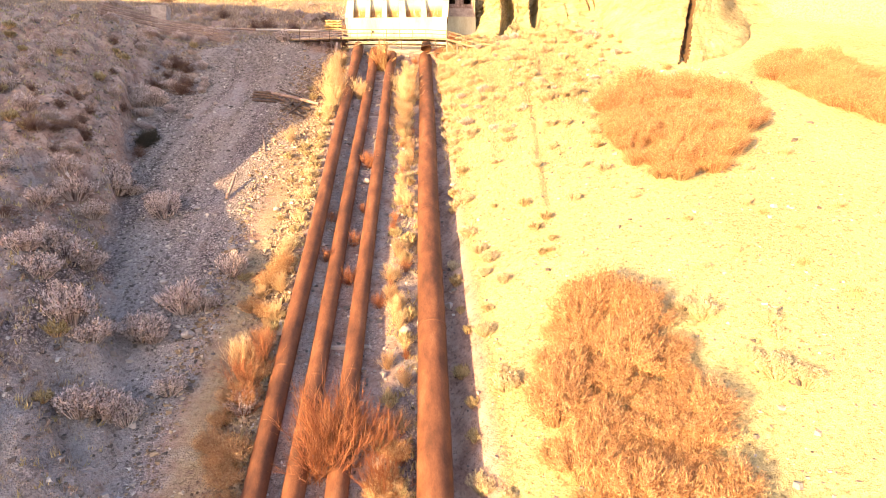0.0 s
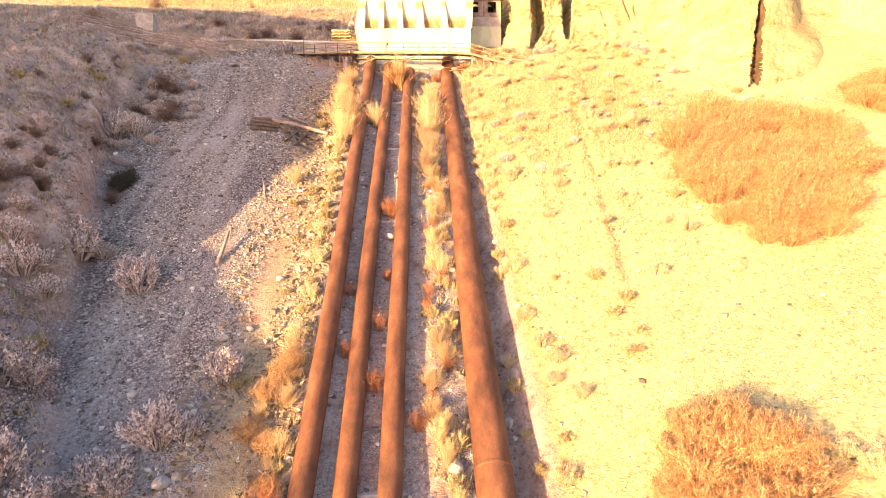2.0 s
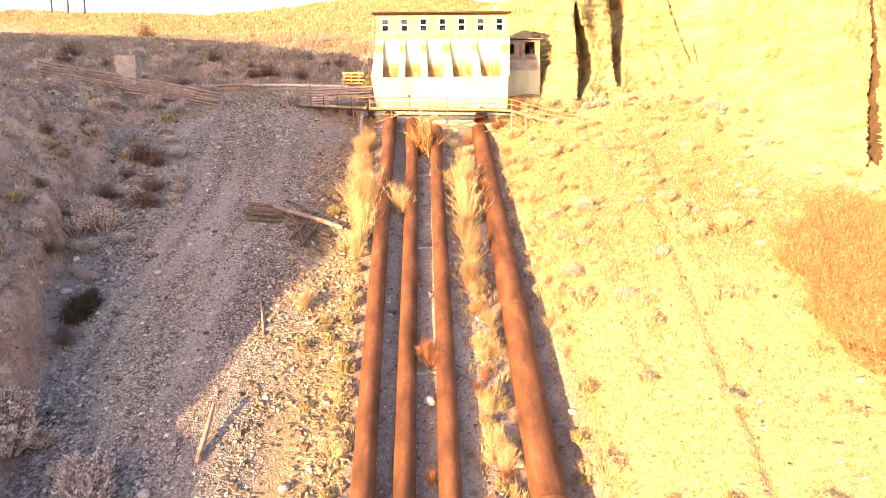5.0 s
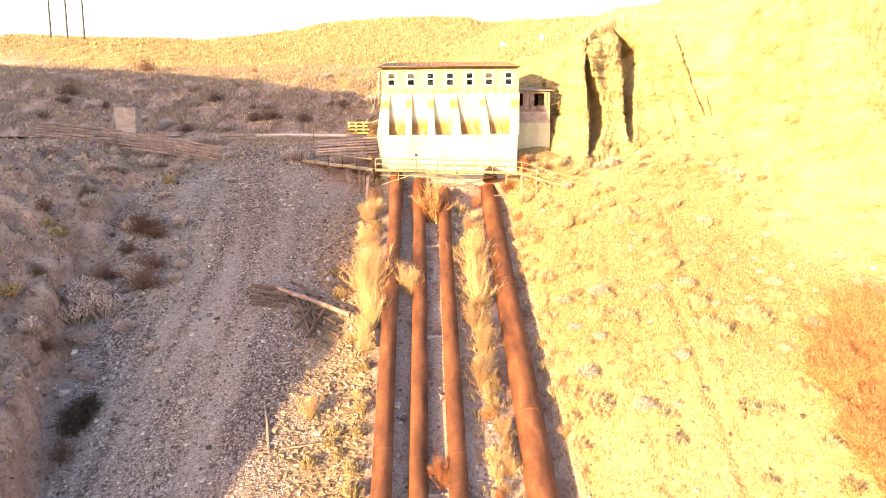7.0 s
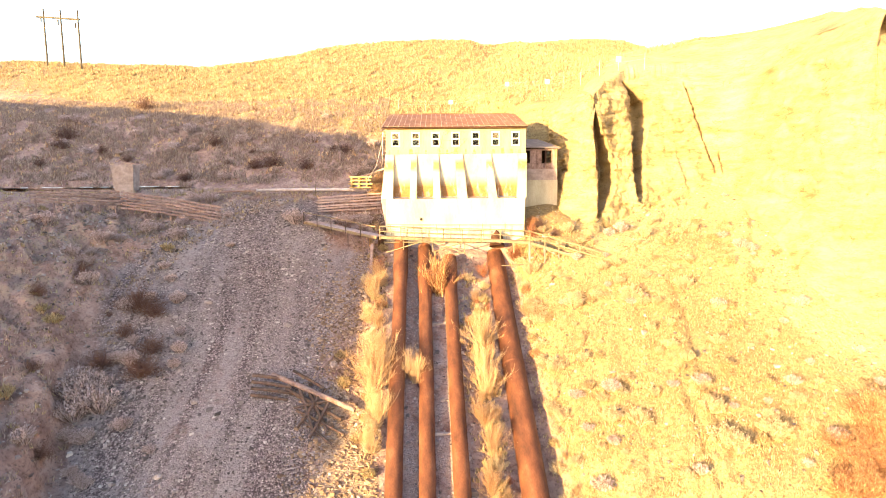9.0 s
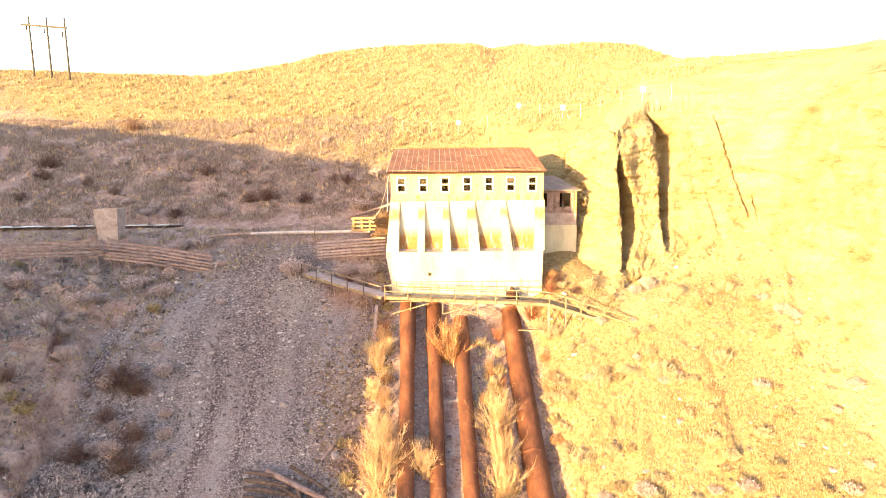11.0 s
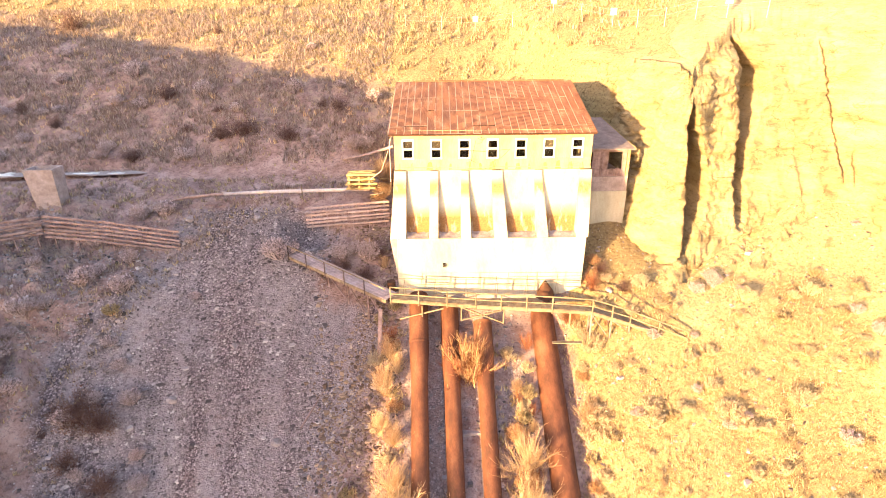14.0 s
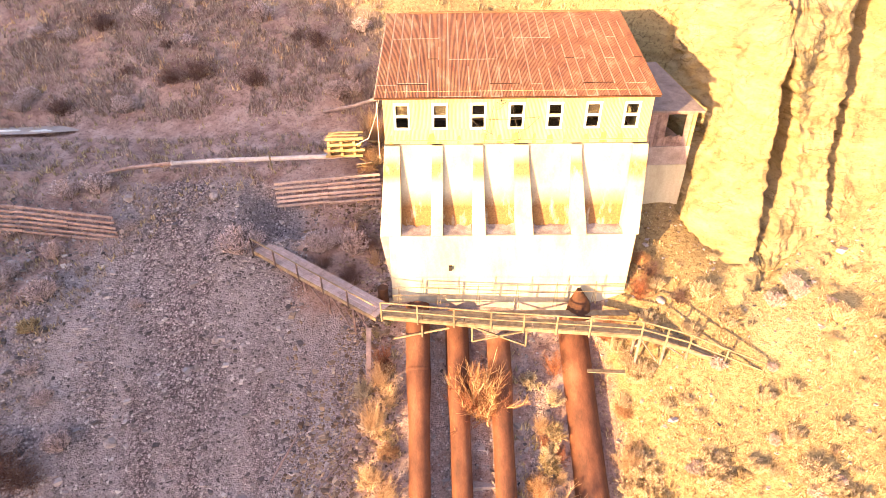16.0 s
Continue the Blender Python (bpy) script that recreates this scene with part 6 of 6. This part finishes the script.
# sagebrush and dark shrubs that stand out
for x, y, s in ((-20.2, 32.2, 1.5), (-21.6, 32.8, 1.3), (-19.0, 32.0, 1.3), (-17.2, 34.2, 1.5), (-16.4, 34.0, 1.0), (-17.8, 28.3, 1.2), (-16.8, 29.0, 1.3), (-15.9, 29.3, 1.1), (-15.4, 36.2, 1.5), (-14.3, 36.5, 1.1), (-13.3, 39.7, 1.2), (-26.1, 48.7, 1.6), (-20.7, 46.0, 1.4), (-31.0, 65.6, 1.5), (-29.6, 65.2, 1.4), (-32.4, 66.0, 1.2), (-27.1, 40.8, 1.1), (-9.7, 29.7, 1.0), (-23.3, 34.4, 1.2), (-24.6, 34.9, 1.1), (-14.2, 30.9, 1.0),
                (-18.6, 84.0, 1.5), (-31.3, 64.7, 1.3), (14.5, 58, 1.4), (17.8, 57.8, 1.4), (14.0, 52.5, 1.2), (6.2, 55.5, 1.2), (9.5, 53.8, 1.1), (5.8, 39, 1.0), (5.2, 40.2, 0.9), (4.7, 46.5, 1.2), (3.9, 47.2, 1.0), (13.0, 42.2, 1.0), (7.8, 49.1, 0.8), (17.7, 69.9, 1.3), (4.2, 58, 1.1), (4.6, 55.8, 0.9), (8, 61.2, 1.2), (9.8, 60.5, 1.2), (14.8, 59.9, 1.3), (15.0, 57.2, 1.3), (8.1, 70.5, 1.3), (13.6, 69.1, 1.0), (4.5, 71.2, 1.2), (9.9, 78.7, 1.2), (17, 76.7, 1.2), (8.4, 71.3, 1.0), (5.1, 71.9, 1.4), (5.3, 70.6, 1.1), (13.0, 69.8, 1.3), (12.5, 71.6, 0.9), (-13.6, 84, 1.1), (-11.2, 84, 1.1), (-12.3, 84.8, 0.9), (4.6, 33.5, 1.0), (5.3, 29.5, 1.2), (6.4, 36.6, 1.0), (17.5, 30.5, 1.3), (19.5, 26.5, 1.6), (20.5, 25.8, 1.3), (-26.8, 44.2, 1.5), (-25.3, 43.8, 1.2), (-27.8, 44.8, 1.2)):
    # clumps right of the pipes take the kind coloured as sunlit
    plant(("sage" if x < 0 else "brush", rnd.randrange(4)), x, y, s * (1.25 if x < -9 else 0.9), rnd.uniform(0, 6.28), 0, rnd.uniform(0.8, 1.1))
for x, y, s in ((-30.3, 72.9, 1.6), (-28.9, 72.6, 1.2), (-27.7, 67.6, 1.4), (-56.1, 106.9, 1.6), (-25.4, 100.6, 1.5), (-27.6, 100.4, 1.2), (-15.4, 103.1, 1.2), (-34.5, 105.2, 1.2), (-27.0, 55.4, 0.9), (-50, 118, 1.8), (-31, 68, 1.2), (-36, 98, 1.2), (-20.5, 100, 1.2)):
    plant(("dark", rnd.randrange(3)), x, y, s, rnd.uniform(0, 6.28))
plant(("burnt", 0), -27.4, 57.2, 1.15)
plant(("burnt", 0), -27.0, 58.2, 0.9, 2.0)
for x, y, s in ((-29.7, 49.3, 1.0), (-31.1, 46.4, 1.1), (-31.8, 51.4, 0.8), (-29.2, 50.4, 0.8), (-31.3, 60.7, 1.0), (-27.7, 69.6, 1.2), (-30.2, 70.5, 1.0), (-26.9, 36.8, 0.9), (-30.4, 48.0, 0.8)):
    plant(("dark", rnd.randrange(3)), x, y, s, rnd.uniform(0, 6.28), 0, 0.8)
for x, y, s in ((-26.6, 49.5, 1.9), (-21.2, 47.3, 1.7), (-22.2, 47.8, 1.3), (-23.5, 37.4, 2.0), (-22.3, 37.9, 1.5), (-24.8, 37.0, 1.6), (-31.7, 66.9, 1.6), (-30.4, 66.5, 1.5), (-28.6, 47.1, 1.0), (-24.8, 49.5, 1.2)):
    plant(("sage", rnd.randrange(4)), x, y, s, rnd.uniform(0, 6.28), 0, 0.85)
# scattered sage and bunchgrass
def scatter(kind, variants, count, x0, x1, y0, y1, lo, hi, keep):
    done = tries = 0
    while done < count and tries < count * 30:
        tries += 1
        x, y = rnd.uniform(x0, x1), rnd.uniform(y0, y1)
        if keep(x, y):
            plant((kind, rnd.randrange(variants)), x, y, rnd.uniform(lo, hi), rnd.uniform(0, 6.28), 0, rnd.uniform(0.75, 1.15))
            done += 1


def on_bank(x, y):
    return x < np.interp(y, [20, 28, 34, 40, 46, 57, 66, 76, 84], [-13, -16, -19, -23, -25, -30, -31, -30, -27]) - 0.5


def open_slope(x, y):
    d, s = cliff_way(np.array(x), np.array(y))
    return x > 4.2 and d < -1.5 and not (5.5 < x < 11 and y > 82)


scatter("sage", 4, 62, -46, -14, 24, 90, 0.6, 1.3, on_bank)
scatter("bunch", 3, 22, -46, -14, 24, 90, 0.6, 1.2, on_bank)
scatter("brush", 4, 34, 4, 34, 24, 84, 0.35, 0.9, open_slope)
scatter("brush", 4, 40, 4.5, 36, 24, 58, 0.3, 0.9, open_slope)
scatter("brush", 4, 60, 5, 26, 58, 82, 0.3, 0.8, open_slope)
scatter("tan", 3, 40, 4.5, 26, 56, 83, 0.1, 0.22, open_slope)
scatter("sage", 4, 42, 6, 30, 54, 82, 0.3, 0.9, open_slope)
scatter("dark", 3, 16, -37, -22, 44, 80, 0.4, 0.8, on_bank)
scatter("bunch", 3, 50, 4, 34, 24, 84, 0.5, 1.0, open_slope)
scatter("bunch", 3, 24, -12.5, -8.6, 24, 80, 0.5, 1.0, lambda x, y: True)
scatter("sage", 4, 34, -60, -10, 98, 112, 0.7, 1.4, lambda x, y: True)
scatter("dark", 3, 9, -70, -12, 98, 116, 0.45, 0.95, lambda x, y: True)
scatter("sage", 4, 20, -45, -20, 60, 86, 0.6, 1.1, lambda x, y: not on_bank(x, y) and x < -24)

# ---- loose stuff: dry grass and stones ----
def blades(name, label, xs, ys, high, per, mat, seed, category):
    r = np.random.RandomState(seed)
    zs = ground(xs, ys, 0.0)
    n_ = len(xs)
    base = np.stack([xs, ys, zs - 0.02], -1)[:, None, :] + r.normal(0, 0.10, (n_, per, 3)) * [1, 1, 0] * (high[:, None, None] / 0.4)
    ang = r.uniform(0, 6.283, (n_, per))
    w = (0.10 * high)[:, None] * r.uniform(0.6, 1.4, (n_, per))
    side = np.stack([np.cos(ang) * w, np.sin(ang) * w, 0 * w], -1)
    tip = base + np.stack([r.normal(0, 0.28, (n_, per)), r.normal(0, 0.28, (n_, per)), r.uniform(0.6, 1.1, (n_, per))], -1) * high[:, None, None]
    v = np.stack([base - side, base + side, tip], 2).reshape(-1, 3)
    f = np.arange(len(v)).reshape(-1, 3)
    slope = np.stack([ground(xs - 0.6, ys) - ground(xs + 0.6, ys), ground(xs, ys - 0.6) - ground(xs, ys + 0.6), np.full(n_, 1.2)], -1)
    slope = np.repeat(slope / np.linalg.norm(slope, axis=1, keepdims=True), per, 0)
    fn = np.cross(v[f[:, 1]] - v[f[:, 0]], v[f[:, 2]] - v[f[:, 0]])
    back = (fn * slope).sum(1) < 0
    f[back] = f[back][:, ::-1]
    ob = raw(name, v.tolist(), f.tolist(), mat)
    return tagged(ob, label, category, "", "stuff")


R = np.random.RandomState(9)


def spread(n_, x0, x1, y0, y1, keep):
    x, y = R.uniform(x0, x1, n_ * 3), R.uniform(y0, y1, n_ * 3)
    ok = keep(x, y)
    return x[ok][:n_], y[ok][:n_]


def patchy(x, y, seed, scale, cut):
    return waves(x, y, seed, scale) + R.uniform(-0.35, 0.35, len(x)) > cut


def hill_free(x, y):
    d, s = cliff_way(x, y)
    house_ = (x > -9.6) & (x < 7) & (y < 99)
    return (~((d > -0.5) & (d < 3.5) & (x > 8))) & ~house_ & ((x < 8) | (d > 4.5))


# grass thinned within the hill's shade, keeping its yellow to sunlit ground
x, y = spread(30000, -95, 75, 96, 175, lambda x, y: hill_free(x, y) & ((x > -9) | (y + 0.3 * x + R.uniform(-8, 8, len(x)) > 110) | (R.uniform(0, 1, len(x)) < 0.3)) & patchy(x, y, 21, 9, -0.25))
blades("hill_grass", "dry straw-coloured grass over the upper hillside", x, y, R.uniform(0.22, 0.5, len(x)), 6, STRAW, 1, "grass")
x, y = spread(9000, -95, 75, 99, 175, lambda x, y: hill_free(x, y) & ((x > -9) | (y + 0.3 * x + R.uniform(-8, 8, len(x)) > 112)) & patchy(x, y, 28, 3.5, 0.05))
blades("hill_tussocks", "taller straw tussocks on the sunlit hill", x, y, R.uniform(0.45, 0.85, len(x)), 12, STRAW, 13, "grass")
x, y = spread(3500, -95, 60, 99, 170, lambda x, y: hill_free(x, y) & patchy(x, y, 29, 7, 0.1))
blades("hill_weeds", "rusty brown dead weeds among the hill grass", x, y, R.uniform(0.3, 0.7, len(x)), 9, TWIG_TAN, 14, "weeds")
x, y = spread(30000, 3.6, 40, 20, 86, lambda x, y: (cliff_way(x, y)[0] + R.uniform(0, 13, len(x)) < -1.5) & (x + R.uniform(-8, 8, len(x)) < 27) & patchy(x, y, 22, 5, -0.3) & (y + R.uniform(-9, 9, len(x)) > 50))
blades("slope_grass", "short dry grass on the sunlit slope", x, y, R.uniform(0.12, 0.36, len(x)), 4, STRAW, 2, "grass")
x, y = spread(14000, 4.2, 40, 16, 58, lambda x, y: patchy(x, y, 27, 6, -0.35))
blades("slope_stubble", "short pale stubble on the bare lower slope", x, y, R.uniform(0.08, 0.24, len(x)), 4, STRAW, 6, "grass")
x, y = spread(6000, -60, -11, 20, 95, lambda x, y: (x < np.interp(y, [20, 28, 34, 40, 46, 57, 66, 76, 84, 95], [-13, -16, -19, -23, -25, -30, -31, -30, -27, -8])) & patchy(x, y, 23, 4, -0.05))
blades("bank_grass", "sparse dry grass on the shaded bank", x, y, R.uniform(0.15, 0.45, len(x)), 6, STRAW, 3, "grass")
x, y = spread(1800, -9.6, 3.2, 22, 78, lambda x, y: patchy(x, y, 24, 3, 0.0) & ((np.abs(x + 0.6) < 1.3) | (x < -8.3)))
blades("pipe_grass", "dry grass tufts beside the pipes", x, y, R.uniform(0.2, 0.55, len(x)), 7, STRAW, 4, "grass")

x, y = spread(17000, -80, -9.8, 97, 124, lambda x, y: patchy(x, y, 25, 6, -0.15))
blades("hill_brush", "low grey-brown dead brush on the shaded hillside", x, y, R.uniform(0.2, 0.6, len(x)), 8, TWIG_GREY, 11, "brush")
x, y = spread(6500, -50, -14, 20, 95, lambda x, y: (x < np.interp(y, [20, 28, 34, 40, 46, 57, 66, 76, 84, 95], [-13, -16, -19, -23, -25, -30, -31, -30, -27, -8])) & patchy(x, y, 26, 4, -0.1))
blades("bank_brush", "low grey-brown dead brush on the shaded bank", x, y, R.uniform(0.2, 0.5, len(x)), 9, TWIG_GREY, 12, "brush")


def stones(name, label, xs, ys, size, seed, mat=None):
    r = np.random.RandomState(seed)
    n_ = len(xs)
    unit = np.array([[i, j, k] for i in (-1, 1) for j in (-1, 1) for k in (-1, 1)], float) * 0.72
    tri_ = np.array([[0, 1, 3], [0, 3, 2], [4, 6, 7], [4, 7, 5], [0, 4, 5], [0, 5, 1], [2, 3, 7], [2, 7, 6], [0, 2, 6], [0, 6, 4], [1, 5, 7], [1, 7, 3]])
    v = unit[None] * r.uniform(0.6, 1.15, (n_, 8, 1)) + r.normal(0, 0.2, (n_, 8, 3))
    v = v * (size[:, None, None] * r.uniform(0.55, 1.15, (n_, 1, 3)) * [1, 1, 0.7])
    a = r.uniform(0, 6.283, n_)
    c, s = np.cos(a)[:, None], np.sin(a)[:, None]
    v = np.stack([v[..., 0] * c - v[..., 1] * s, v[..., 0] * s + v[..., 1] * c, v[..., 2]], -1)
    v = v + np.stack([xs, ys, ground(xs, ys) + size * 0.2], -1)[:, None, :]
    f = tri_[None] + 8 * np.arange(n_)[:, None, None]
    ob = raw(name, v.reshape(-1, 3).tolist(), f.reshape(-1, 3).tolist(), mat or STONES)
    return tagged(ob, label, "gravel", "", "stuff")


def chute(x, y):
    left = np.interp(y, [10, 28, 34, 40, 46, 57, 66, 76, 88], [-12, -15, -17.5, -22, -24, -28, -31, -31, -29])
    return (x > left) & (x < -8.6) & (waves(x, y * 0.15, 31, 4) + R.uniform(-0.3, 0.3, len(x)) > -0.16)


x, y = spread(46000, -32, -8.6, 20, 89, chute)
near = x + R.uniform(-2, 2, len(x)) > -13.5
stones("gravel", "loose grey gravel and broken stone in the chute", x[~near], y[~near], 0.035 + R.exponential(0.032, (~near).sum()).clip(0, 0.2), 5)
stones("pipe_side_gravel", "tan broken stone beside the pipes", x[near], y[near], 0.05 + R.exponential(0.05, near.sum()).clip(0, 0.24), 15, TAN_STONES)
x, y = spread(20000, -46, -14, 22, 88, lambda x, y: ~chute(x, y) & ((y + R.uniform(-6, 6, len(x)) < 42) | (y > 76) | (R.uniform(0, 1, len(x)) < 0.4)))
stones("bank_stones", "stones scattered over the shaded bank", x, y, 0.04 + R.exponential(0.04, len(x)).clip(0, 0.28), 6)
x, y = spread(2600, -9, 3.2, 20, 80, lambda x, y: (x < 0.8) | (x > 2.6))
stones("bed_stones", "broken stone in the bed of the pipes", x, y, 0.05 + R.exponential(0.05, len(x)).clip(0, 0.3), 7)
x, y = spread(5200, 3.5, 38, 20, 86, lambda x, y: cliff_way(x, y)[0] < 0.2)
stones("slope_stones", "small stones on the sunlit slope", x, y, 0.03 + R.exponential(0.04, len(x)).clip(0, 0.3), 8)


def boulder(x, y, size, seed, label="pale angular boulder lying on the gravel"):
    r = random.Random(seed)
    bm = bmesh.new()
    bmesh.ops.create_icosphere(bm, subdivisions=2, radius=1.0)
    for v in bm.verts:
        v.co *= 1 + 0.35 * noise.noise(v.co * 1.1 + Vector((seed, 0, 0))) + r.uniform(-0.05, 0.05)
    bmesh.ops.scale(bm, vec=(size * r.uniform(0.8, 1.3), size, size * 0.7), verts=bm.verts)
    ob = link_mesh("boulder", bm, ROCK)
    ob.location = (x, y, float(ground(x, y)) + size * 0.25)
    ob.rotation_euler = (0, 0, r.uniform(0, 6))
    return tagged(ob, label, "boulder", "boulders")


for k, (x, y, s) in enumerate(((-14.5, 34.5, 0.4), (-13.9, 34.8, 0.28), (-0.5, 35.2, 0.45), (-27.1, 88.0, 0.35), (-24.8, 74.4, 0.35), (-22.9, 65.5, 0.3), (-17.0, 71.5, 0.3), (-19.5, 79.0, 0.28), (-12.6, 68.0, 0.33), (-29.5, 59.5, 0.35), (-23.5, 60.6, 0.3), (-21.0, 58.2, 0.35), (-18.2, 46.5, 0.3), (-14.0, 42.2, 0.35), (-13.2, 41.2, 0.3), (-12.6, 42.8, 0.28), (-5.9, 47.0, 0.4), (-4.1, 51.2, 0.4), (0.4, 47.8, 0.35), (-6.2, 36.0, 0.3), (4.0, 50.0, 0.3), (7.6, 79.0, 0.26), (8.0, 76.8, 0.22), (-21.2, 87.9, 0.35), (-17.7, 38.6, 0.3), (-11.6, 46.8, 0.3))):
    boulder(x, y, s, k)
